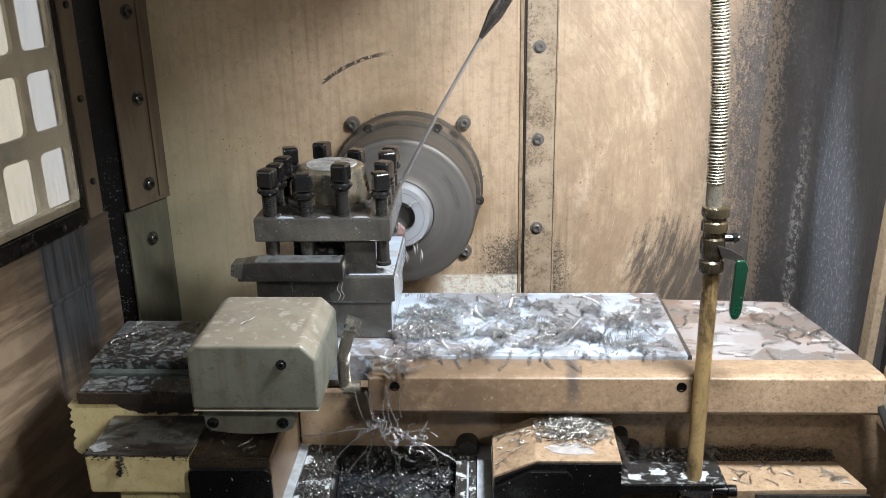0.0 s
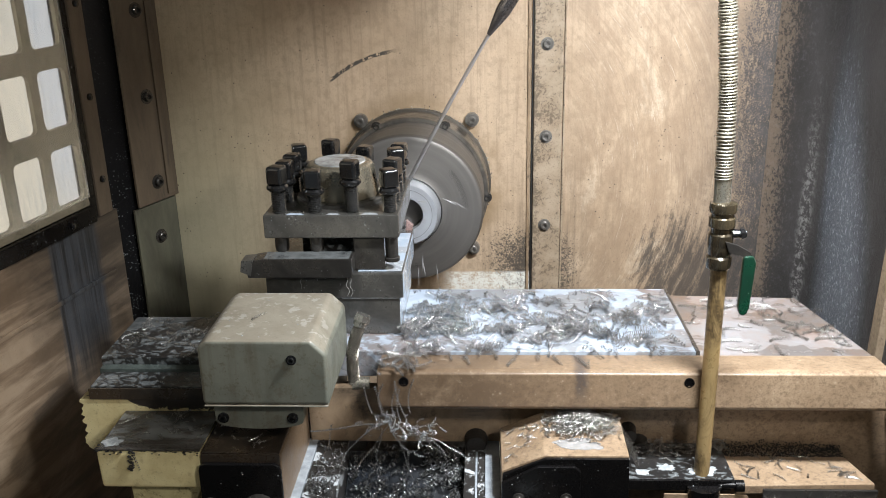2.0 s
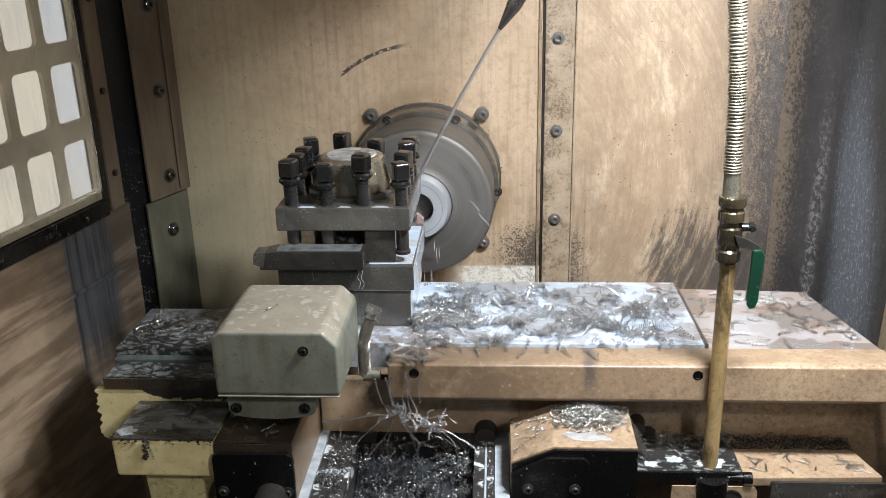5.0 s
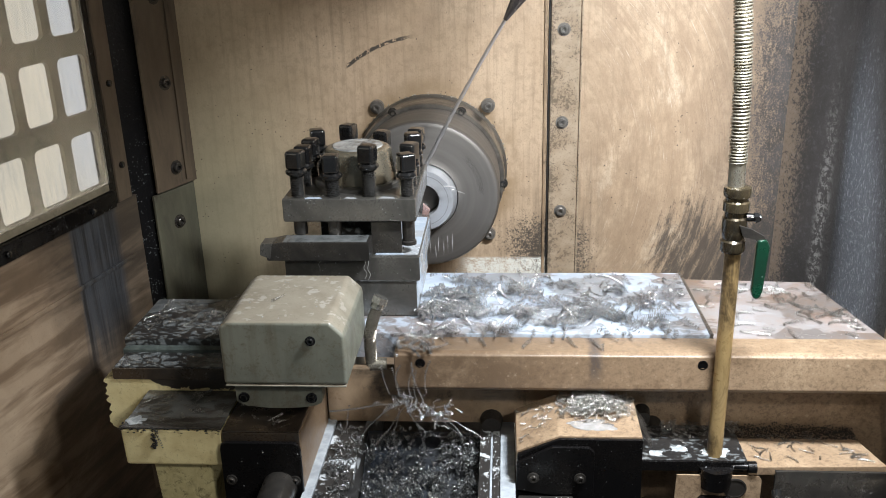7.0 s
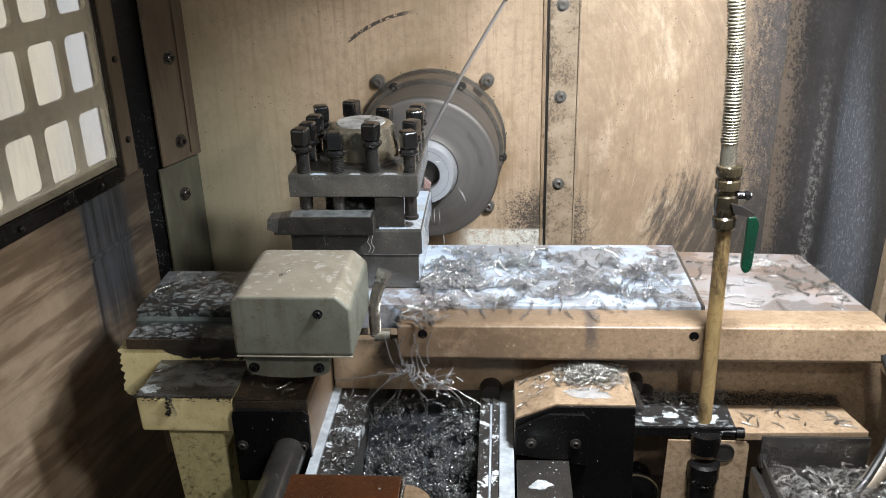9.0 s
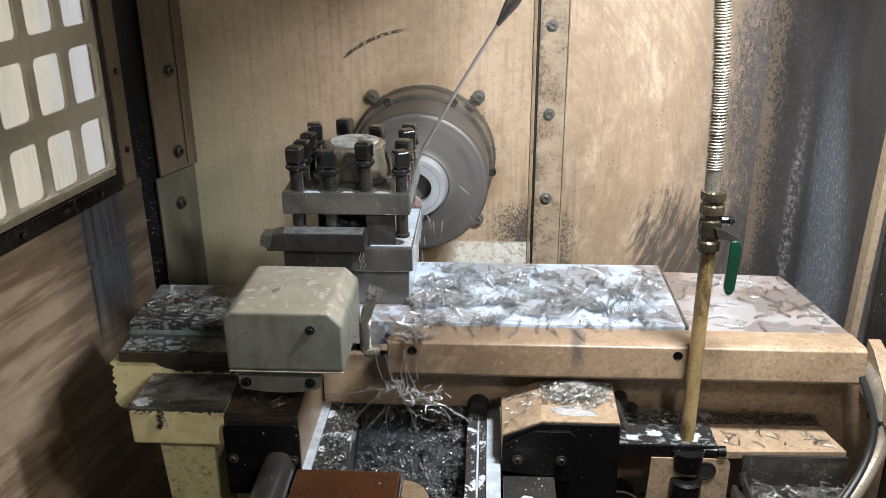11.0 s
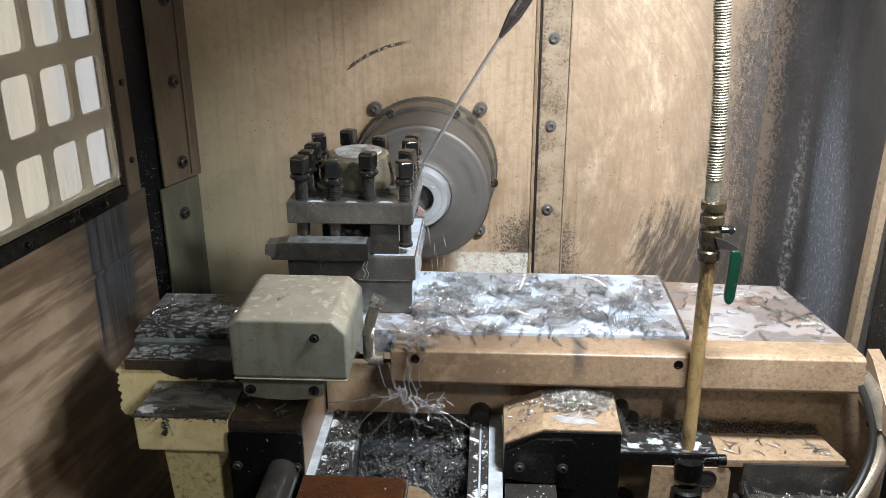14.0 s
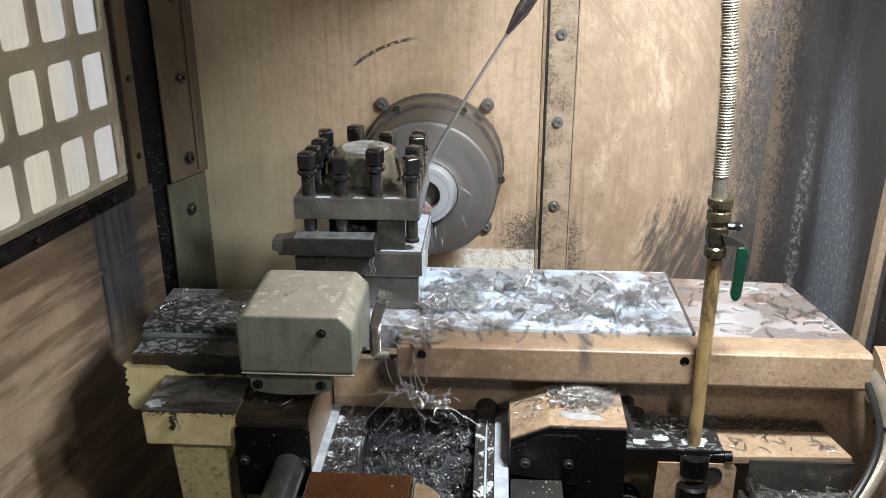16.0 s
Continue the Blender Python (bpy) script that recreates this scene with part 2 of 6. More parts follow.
def cover_material(name="worn_tan_cover", oil=True):
    """Tan enamel: soft brown smudges, fine speckle, brown oil thicker towards the tool post."""
    m = Mat(name, 0.45)
    x, y, z = m.axes()
    broad = m.noise(11.0, 6, 0.62, None, 0.3)
    smudge = m.noise(36.0, 8, 0.74, None, 0.25)
    tiny = m.noise(160.0, 6, 0.8)
    fine = m.noise(520.0, 4, 0.78)
    base = m.mix(m.ramp(broad, 0.35, 0.65), (0.35, 0.258, 0.17), (0.265, 0.187, 0.12))
    base = m.mix(m.math("MULTIPLY", m.ramp(smudge, 0.40, 0.66), 0.6), base, (0.235, 0.165, 0.105))
    if oil:
        oily = m.ramp(m.math("ADD", x, m.math("MULTIPLY", m.math("SUBTRACT", broad, 0.5), 0.5)), 0.36, -0.02)
        base = m.mix(m.math("MULTIPLY", oily, m.ramp(smudge, 0.30, 0.60, 0.45, 0.92)), base, (0.155, 0.105, 0.066))
        base = m.mix(m.math("MULTIPLY", m.ramp(x, 0.14, -0.10), m.ramp(smudge, 0.34, 0.62, 0.25, 0.85)), base, (0.085, 0.056, 0.034))
        smear = m.math("ABSOLUTE", m.math("ADD", m.math("SUBTRACT", x, 0.122), m.math("MULTIPLY", m.math("SUBTRACT", smudge, 0.5), 0.03)))
        base = m.mix(m.math("MULTIPLY", m.ramp(smear, 0.011, 0.002), m.ramp(z, 0.012, 0.040, 0.1, 0.75)), base, (0.045, 0.045, 0.052))
    base = m.mix(m.math("MULTIPLY", m.ramp(tiny, 0.48, 0.62), 0.7), base, (0.135, 0.093, 0.060))
    base = m.mix(m.math("MULTIPLY", m.ramp(fine, 0.55, 0.65), 0.55), base, (0.10, 0.07, 0.048))
    base = m.mix(m.math("MULTIPLY", m.ramp(tiny, 0.42, 0.30), 0.4), base, (0.60, 0.51, 0.39))
    m.colour(base)
    m.rough(m.ramp(smudge, 0.3, 0.7, 0.42, 0.28))
    m.bump(m.math("ADD", fine, smudge), 0.3, 0.0006)
    return m.m


def soot_material():
    """Black sooty sheet: a gritty band with its wet blue-grey sheen and glints painted in, dry black beside it, fine
    pits.
    """
    m = Mat("sooted_sheet", 0.35)
    x, y, z = m.axes()
    grit = m.noise(230.0, 8, 0.85, m.mapped((1, 1, 0.7)))
    pits = m.noise(420.0, 5, 0.85)
    broad = m.noise(14.0, 7, 0.7, m.mapped((1, 1, 0.35)), 0.2)
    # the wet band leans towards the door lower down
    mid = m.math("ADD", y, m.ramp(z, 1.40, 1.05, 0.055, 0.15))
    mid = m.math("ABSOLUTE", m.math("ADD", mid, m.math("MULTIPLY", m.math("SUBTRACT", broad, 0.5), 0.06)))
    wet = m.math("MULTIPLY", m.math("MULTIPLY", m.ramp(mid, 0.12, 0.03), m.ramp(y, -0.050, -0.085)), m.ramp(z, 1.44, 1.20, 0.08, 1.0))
    base = m.mix(m.ramp(broad, 0.35, 0.65), (0.028, 0.025, 0.024), (0.056, 0.051, 0.050))
    brown = m.ramp(m.math("ADD", x, m.math("MULTIPLY", m.math("SUBTRACT", grit, 0.5), 0.10)), 0.556, 0.512)
    tan = m.ramp(m.math("ADD", m.math("ADD", grit, m.math("MULTIPLY", m.math("SUBTRACT", broad, 0.5), 0.5)), m.ramp(x, 0.495, 0.545, 0.07, -0.12)), 0.46, 0.56)
    base = m.mix(m.math("MULTIPLY", brown, 0.85), base, m.mix(tan, (0.040, 0.036, 0.033), (0.225, 0.170, 0.125)))
    # wet sheen put into the colour as blue-grey
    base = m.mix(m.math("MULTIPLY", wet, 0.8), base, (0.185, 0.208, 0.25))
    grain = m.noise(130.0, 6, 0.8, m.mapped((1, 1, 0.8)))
    # glints on the wet grit painted as pale specks
    painted_glint = m.math("MULTIPLY", m.ramp(m.math("ADD", m.math("MULTIPLY", grit, 0.5), m.math("MULTIPLY", grain, 0.5)), 0.525, 0.575), m.math("ADD", m.math("MULTIPLY", wet, 0.95), 0.05))
    base = m.mix(painted_glint, base, (0.62, 0.66, 0.72))
    fold = m.math("MULTIPLY", m.ramp(m.math("ABSOLUTE", m.math("SUBTRACT", x, 0.557)), 0.009, 0.001), m.ramp(z, 1.36, 1.14, 0.0, 0.6))
    base = m.mix(m.math("MULTIPLY", fold, m.ramp(grain, 0.48, 0.56)), base, (0.42, 0.41, 0.40))
    m.colour(base)
    m.rough(m.ramp(wet, 0.0, 1.0, 0.5, 0.30))
    m.bump(m.math("ADD", grit, m.math("MULTIPLY", pits, 0.5)), 1.0, 0.005)
    return m.m


def wet_steel(name="wet_steel", milky=0.8, clean=(0.42, 0.45, 0.48), stain_shade=(0.33, 0.265, 0.22)):
    """Ground steel under a film of milky coolant: soft pools with crisp rims, blue sheen painted in, pale rusty stains.
    """
    m = Mat(name, 0.3, 0.3)
    pool = m.noise(15.0, 6, 0.55, m.mapped((0.7, 1.3, 1), co=m.warped(60.0, 0.02)), 0.4)
    rust = m.noise(9.0, 7, 0.7, m.mapped((1, 1, 1), loc=(2, 5, 1)), 0.3)
    fine = m.noise(240.0, 4, 0.7)
    base = m.mix(m.ramp(m.math("ADD", rust, m.math("MULTIPLY", m.math("SUBTRACT", fine, 0.5), 0.2)), 0.42, 0.66), clean, stain_shade)
    milk = m.ramp(pool, 0.455, 0.52)
    # milky pools, tinted blue to put the film's sheen into the colour
    base = m.mix(m.math("MULTIPLY", milk, milky), base, (0.37, 0.44, 0.53))
    base = m.mix(m.math("MULTIPLY", m.ramp(pool, 0.56, 0.62), milky), base, (0.46, 0.53, 0.61))
    m.colour(base)
    m.metal(m.ramp(milk, 0, 1, 0.35, 0.0))
    m.rough(m.ramp(pool, 0.3, 0.6, 0.32, 0.12))
    m.bump(m.math("ADD", m.math("MULTIPLY", milk, 1.5), fine), 0.22, 0.0008)
    return m.m


def oily_steel(name, light, dark, rough, metal=0.85, streak=(1, 1, 1), wet=0.25, coat=0.7):
    m = Mat(name, rough, metal)
    m.b.inputs["Coat Weight"].default_value, m.b.inputs["Coat Roughness"].default_value = coat, 0.07
    broad = m.noise(22.0, 6, 0.65, m.mapped(streak), 0.4)
    fine = m.noise(420.0, 4, 0.7, m.mapped(streak))
    drops = m.math("MULTIPLY", m.ramp(m.cells(230.0), 0.22, 0.12), m.ramp(m.noise(50.0, 3), 0.60, 0.66))
    base = m.mix(m.ramp(broad, 0.35, 0.65), light, dark)
    base = m.mix(m.math("MULTIPLY", drops, wet), base, (0.75, 0.78, 0.80))
    m.colour(base)
    m.rough(m.math("ADD", m.ramp(broad, 0.3, 0.7, rough - 0.1, rough + 0.12), m.ramp(fine, 0.3, 0.7, -0.06, 0.06), True))
    m.bump(m.math("ADD", fine, m.math("MULTIPLY", drops, 3.0)), 0.2, 0.0004)
    return m.m


def turned_steel(name, colour, rough, metal=0.9, shade=0.62):
    """Concentric turning marks round the spindle's axis (local y)."""
    m = Mat(name, rough, metal)
    x, y, z = m.axes()
    rad = m.math("SQRT", m.math("ADD", m.math("MULTIPLY", x, x), m.math("MULTIPLY", z, z)))
    rings = m.noise(1.0, 6, 0.75, m.join(m.math("MULTIPLY", rad, 420.0), m.math("MULTIPLY", y, 420.0), 0))
    broad = m.noise(1.0, 3, 0.5, m.join(m.math("MULTIPLY", rad, 60.0), m.math("MULTIPLY", y, 60.0), 2.0))
    ang = m.math("ARCTAN2", z, x)
    smear = m.noise(1.0, 4, 0.6, m.join(m.math("MULTIPLY", m.math("SINE", ang), 2.5), m.math("MULTIPLY", m.math("COSINE", ang), 2.5), m.math("MULTIPLY", rad, 40.0)))
    tone = m.mix(m.ramp(broad, 0.3, 0.7), colour, [c * shade for c in colour])
    m.colour(m.mix(m.ramp(smear, 0.45, 0.7, 0.0, 0.35), tone, [min(1.0, c * 1.5) for c in colour]))
    m.rough(m.ramp(rings, 0.3, 0.7, rough - 0.08, rough + 0.1))
    m.bump(rings, 0.15, 0.0003)
    return m.m


def puddled_black(name="puddled_slide", edge=0.10, pale=1.0):
    """Dark oxidised slide with smooth islands of grey milky coolant parted by black seams."""
    m = Mat(name, 0.3, 0.0)
    m.b.inputs["Coat Weight"].default_value, m.b.inputs["Coat Roughness"].default_value = 0.8, 0.06
    bent = m.mapped((0.7, 1.3, 1), co=m.warped(70.0, 0.022))
    far = m.noise(16.0, 5, 0.6, None, 0.6)
    seam = m.cells(80.0, bent, "DISTANCE_TO_EDGE")
    fray = m.noise(150.0, 5, 0.7)
    wide = m.math("ADD", m.math("ADD", seam, m.math("MULTIPLY", m.math("SUBTRACT", far, 0.5), 0.9)), m.math("MULTIPLY", m.math("SUBTRACT", fray, 0.5), 0.25))
    milk = m.ramp(wide, edge, edge + 0.04)
    m.colour(m.mix(milk, m.mix(far, (0.011, 0.011, 0.012), (0.030, 0.028, 0.026)), m.mix(m.ramp(wide, 0.2, 0.5), [c * pale for c in (0.16, 0.175, 0.18)], [c * pale for c in (0.29, 0.31, 0.32)])))
    m.rough(m.ramp(milk, 0, 1, 0.32, 0.15))
    m.bump(m.math("ADD", m.math("MULTIPLY", milk, 1.5), m.noise(260.0)), 0.35, 0.001)
    return m.m


def ledge_film():
    """A smooth grey film of oil, brown-black and gritty towards its rim."""
    m = Mat("grey_oil_film", 0.2)
    m.b.inputs["Coat Weight"].default_value, m.b.inputs["Coat Roughness"].default_value = 0.6, 0.08
    x, y, z = m.axes()
    broad = m.noise(30.0, 6, 0.6, m.mapped((0.6, 1.4, 1), co=m.warped(60.0, 0.015)), 0.4)
    grit = m.noise(190.0, 6, 0.75)
    rim = m.ramp(m.math("ADD", y, m.math("MULTIPLY", m.math("SUBTRACT", broad, 0.5), 0.06)), -0.124, -0.134)
    dirt = m.math("MAXIMUM", m.math("MULTIPLY", rim, m.ramp(grit, 0.35, 0.5)), m.ramp(m.math("ADD", m.math("MULTIPLY", broad, 0.7), m.math("MULTIPLY", grit, 0.3)), 0.50, 0.54))
    grey = m.mix(m.ramp(broad, 0.35, 0.6), (0.165, 0.174, 0.175), (0.105, 0.108, 0.105))
    m.colour(m.mix(m.math("MULTIPLY", dirt, 0.9), grey, m.mix(m.ramp(grit, 0.4, 0.6), (0.014, 0.011, 0.009), (0.050, 0.040, 0.031))))
    m.rough(m.ramp(dirt, 0, 1, 0.16, 0.42))
    m.bump(m.math("ADD", m.math("MULTIPLY", dirt, 1.5), grit), 0.4, 0.0012)
    return m.m


def plain(name, colour, rough, metal=0.0, vary=0.25, scale=60.0, bump=0.15):
    m = Mat(name, rough, metal)
    n, f = m.noise(scale, 6, 0.7), m.noise(scale * 8, 3)
    m.colour(m.mix(m.ramp(n, 0.3, 0.7), colour, [c * (1 - vary) for c in colour]))
    m.rough(m.ramp(f, 0.3, 0.7, max(0.03, rough - 0.08), rough + 0.08))
    m.bump(m.math("ADD", n, f), bump, 0.0005)
    return m.m


def glow(name, colour, strength):
    m = Mat(name, 0.8)
    x, y, z = m.axes()
    n = m.noise(7.0, 5, 0.6, m.mapped((1, 1, 0.35)), 0.6)
    k = m.math("ADD", y, m.math("MULTIPLY", m.math("SUBTRACT", n, 0.5), 0.10))
    c = m.mix(m.ramp(n, 0.40, 0.62), (colour[0] * 0.97, colour[1] * 0.90, colour[2] * 0.76), (colour[0] * 0.80, colour[1] * 0.77, colour[2] * 0.69))
    c = m.mix(m.ramp(k, 1.36, 1.42), c, (colour[0] * 0.88, colour[1] * 0.90, colour[2] * 0.98))
    column = m.math("MULTIPLY", m.math("MULTIPLY", m.ramp(k, 1.215, 1.235), m.ramp(k, 1.39, 1.37)), m.ramp(z, 0.70, 0.95, 0.3, 1.0))
    c = m.mix(column, c, (colour[0] * 0.70, colour[1] * 0.76, colour[2] * 0.85))
    m.put(c, m.b.inputs["Emission Color"])
    m.b.inputs["Emission Strength"].default_value = strength
    m.colour((0.1, 0.1, 0.1))
    return m.m


def strip_material():
    """Tan joint strip: black dirt gathered round each bolt and along one edge, fine speckle."""
    m = Mat("strip_paint", 0.5)
    x, y, z = m.axes()
    broad = m.noise(22.0, 6, 0.65, None, 0.3)
    tiny = m.noise(190.0, 7, 0.82)
    fine = m.noise(460.0, 4, 0.78)
    base = m.mix(m.ramp(broad, 0.35, 0.65), (0.43, 0.34, 0.245), (0.33, 0.25, 0.17))
    dirty = m.math("ADD", m.math("MULTIPLY", tiny, 0.7), m.math("MULTIPLY", broad, 0.3))
    dirty = m.math("ADD", dirty, m.ramp(x, 0.156, 0.143, 0.0, 0.06))
    base = m.mix(m.math("MULTIPLY", m.ramp(dirty, 0.515, 0.59), 0.7), base, (0.085, 0.066, 0.048))
    base = m.mix(m.math("MULTIPLY", m.ramp(fine, 0.56, 0.66), 0.45), base, (0.13, 0.095, 0.065))
    m.colour(base)
    m.rough(m.ramp(tiny, 0.3, 0.7, 0.4, 0.58))
    m.bump(m.math("ADD", fine, tiny), 0.3, 0.0006)
    return m.m


def cast_material():
    """Cream casting paint, chipped to black along its top edge, yellowed and thinly stained."""
    m = Mat("cream_cast_paint", 0.45)
    x, y, z = m.axes()
    broad = m.noise(28.0, 6, 0.65, None, 0.3)
    chip = m.noise(95.0, 7, 0.7, None, 0.3)
    fine = m.noise(420.0, 4, 0.75)
    base = m.mix(m.ramp(broad, 0.35, 0.65), (0.76, 0.67, 0.38), (0.64, 0.54, 0.28))
    base = m.mix(m.math("MULTIPLY", m.ramp(chip, 0.54, 0.66), 0.4), base, (0.34, 0.26, 0.13))
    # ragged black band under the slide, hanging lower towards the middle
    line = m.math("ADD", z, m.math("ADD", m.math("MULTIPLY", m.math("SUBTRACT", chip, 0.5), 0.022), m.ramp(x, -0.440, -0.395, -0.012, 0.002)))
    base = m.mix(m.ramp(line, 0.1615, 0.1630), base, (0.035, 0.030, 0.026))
    base = m.mix(m.math("MULTIPLY", m.ramp(fine, 0.60, 0.68), 0.35), base, (0.15, 0.11, 0.06))
    m.colour(base)
    m.rough(m.ramp(broad, 0.3, 0.7, 0.38, 0.52))
    m.bump(m.math("ADD", fine, chip), 0.3, 0.0007)
    return m.m


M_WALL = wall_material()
M_SOOT = soot_material()
M_STRIP = strip_material()
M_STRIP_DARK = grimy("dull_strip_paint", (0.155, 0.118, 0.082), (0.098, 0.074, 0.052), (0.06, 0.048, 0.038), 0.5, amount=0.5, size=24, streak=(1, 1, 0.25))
M_CAST = cast_material()
M_CAST_GREEN = grimy("stained_cream_paint", (0.67, 0.61, 0.345), (0.54, 0.48, 0.25), (0.12, 0.09, 0.04), 0.5, amount=0.5, size=110, bump=0.4)
M_COVER = cover_material()
M_TAN = cover_material("tan_paint", False)
M_WEB = grimy("oily_brown_paint", (0.37, 0.27, 0.175), (0.22, 0.155, 0.098), (0.04, 0.03, 0.021), 0.4, amount=0.5, size=26)
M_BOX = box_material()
M_WET = wet_steel("wet_steel", 0.8, (0.34, 0.37, 0.41), (0.28, 0.235, 0.22))
M_WET_END = wet_steel("stained_end_steel", 0.10, (0.22, 0.20, 0.19), (0.23, 0.165, 0.128))
M_PUDDLE = puddled_black("puddled_slide", 0.13, 0.72)
M_LEDGE_FILM = ledge_film()
M_STEEL = oily_steel("oily_tool_steel", (0.155, 0.150, 0.137), (0.080, 0.078, 0.072), 0.34, 0.6, wet=0.7)
M_DARK_STEEL = oily_steel("dark_tool_steel", (0.075, 0.069, 0.062), (0.034, 0.032, 0.030), 0.34, 0.6)
M_BLACK = oily_steel("black_oxide", (0.022, 0.023, 0.024), (0.009, 0.009, 0.010), 0.20, 0.5, wet=0.9, coat=1.0)
M_BLACK_PAINT = oily_steel("oily_black_paint", (0.006, 0.0055, 0.0055), (0.0025, 0.0025, 0.003), 0.28, 0.0, wet=0.7, coat=0.04)
M_BLACK_PAINT.node_tree.nodes["Principled BSDF"].inputs["Specular IOR Level"].default_value = 0.3
M_CHUCK = turned_steel("chuck_steel", (0.175, 0.167, 0.157), 0.46, 0.55, 0.80)
M_HOUSING = oily_steel("housing_steel", (0.17, 0.155, 0.135), (0.085, 0.078, 0.068), 0.45, 0.5)
M_WORK = turned_steel("fresh_turned_steel", (0.66, 0.69, 0.74), 0.34, 0.65, 0.85)
M_CAP = oily_steel("olive_cap_metal", (0.33, 0.30, 0.23), (0.20, 0.18, 0.135), 0.30, 0.75)
M_BRASS = grimy("tarnished_brass", (0.47, 0.34, 0.165), (0.33, 0.23, 0.10), (0.085, 0.056, 0.026), 0.38, 0.3, amount=0.66, size=45, streak=(1, 1, 0.35))
M_FITTING = oily_steel("greasy_fitting", (0.115, 0.092, 0.054), (0.020, 0.017, 0.013), 0.16, 0.6, wet=0.9, coat=1.0)
M_HOSE = oily_steel("flexible_conduit", (0.52, 0.49, 0.41), (0.24, 0.225, 0.18), 0.31, 0.85, coat=0.25)
M_BRAID = oily_steel("braided_steel", (0.27, 0.25, 0.215), (0.12, 0.11, 0.092), 0.34, 0.75)
M_ARMOUR = oily_steel("steel_armour", (0.47, 0.41, 0.33), (0.24, 0.21, 0.165), 0.34, 0.6, wet=0.5)
M_GREEN = oily_steel("green_vinyl", (0.004, 0.036, 0.019), (0.003, 0.022, 0.012), 0.32, 0.0, wet=0.5, coat=0.3)
M_CHIP = plain("steel_swarf", (0.62, 0.63, 0.64), 0.22, 0.85, 0.7, 90.0)
M_CHIP_DARK = plain("dull_swarf", (0.62, 0.61, 0.59), 0.28, 0.92, 0.65, 120.0)
M_CHIP_LOOSE = plain("loose_swarf", (0.34, 0.35, 0.355), 0.24, 0.75, 0.7, 110.0)
M_SLUDGE = plain("black_sludge", (0.022, 0.019, 0.016), 0.6, 0.0, 0.5, 90.0, 0.8)
M_BROWN = oily_steel("brown_enamel", (0.085, 0.032, 0.014), (0.05, 0.02, 0.01), 0.25, 0.0, wet=0.5)
M_RUBBER = plain("black_rubber", (0.018, 0.018, 0.018), 0.5)
M_ROOF = plain("dull_grey_paint", (0.35, 0.33, 0.29), 0.6)
M_OUTSIDE = glow("daylit_workshop", (0.96, 0.94, 0.905), 0.82)
M_MILK = Mat("milky_coolant", 0.08, 0.0, 1.33)
M_MILK.colour(M_MILK.mix(M_MILK.ramp(M_MILK.noise(140.0, 4, 0.6), 0.40, 0.62), (0.44, 0.48, 0.50), (0.70, 0.74, 0.76)))
M_MILK.b.inputs["Transmission Weight"].default_value = 0.35
M_MILK = M_MILK.m
M_THIN = Mat("thin_coolant", 0.06, 0.0, 1.33)
M_THIN.colour(M_THIN.mix(M_THIN.ramp(M_THIN.noise(120.0, 4, 0.6), 0.40, 0.62), (0.74, 0.75, 0.75), (0.88, 0.89, 0.90)))
M_THIN.b.inputs["Transmission Weight"].default_value = 0.7
M_THIN = M_THIN.m


# ---- building helpers ----
def thing(name, at, label, category, group="", kind=""):
    ob = new(name)
    ob.location = at
    ob.empty_display_size = 0.02
    return tagged(ob, label, category, group, kind)


def root_of(ob):
    while ob.parent:
        ob = ob.parent
    return ob


def smooth(me, degrees=35):
    me.polygons.foreach_set("use_smooth", [True] * len(me.polygons))
    me.set_sharp_from_angle(angle=radians(degrees))


def part(name, bm, material, parent=None, label=""):
    """Links a bmesh, drawn in the place's own space, as one mesh object under a thing or part."""
    me = bpy.data.meshes.new(name)
    if parent:
        bmesh.ops.translate(bm, verts=bm.verts, vec=-root_of(parent).location)
    bm.normal_update()
    bm.to_mesh(me)
    bm.free()
    smooth(me)
    me.materials.append(material)
    ob = new(name, me)
    ob.parent = parent
    ob.modifiers.new("normals", "WEIGHTED_NORMAL").keep_sharp = True
    return tagged(ob, label)


def alone(name, bm, material, at, label, category, group="", kind=""):
    """A thing that is one mesh, with its origin at its base."""
    me = bpy.data.meshes.new(name)
    bmesh.ops.translate(bm, verts=bm.verts, vec=-Vector(at))
    bm.normal_update()
    bm.to_mesh(me)
    bm.free()
    smooth(me)
    me.materials.append(material)
    ob = new(name, me)
    ob.location = at
    return tagged(ob, label, category, group, kind)


def box(x0, x1, y0, y1, z0, z1, bevel=0.0015, bm=None, seg=2):
    own = bmesh.new()
    bmesh.ops.create_cube(own, size=1)
    for v in own.verts:
        v.co = ((x0 + x1) / 2 + v.co.x * (x1 - x0), (y0 + y1) / 2 + v.co.y * (y1 - y0), (z0 + z1) / 2 + v.co.z * (z1 - z0))
    if bevel:
        bmesh.ops.bevel(own, geom=own.edges[:], offset=bevel, segments=seg, profile=0.5, affect="EDGES", clamp_overlap=True)
    return merged(bm, own)


def merged(bm, own):
    if bm is None:
        return own
    me = bpy.data.meshes.new("tmp")
    own.to_mesh(me)
    own.free()
    bm.from_mesh(me)
    bpy.data.meshes.remove(me)
    return bm


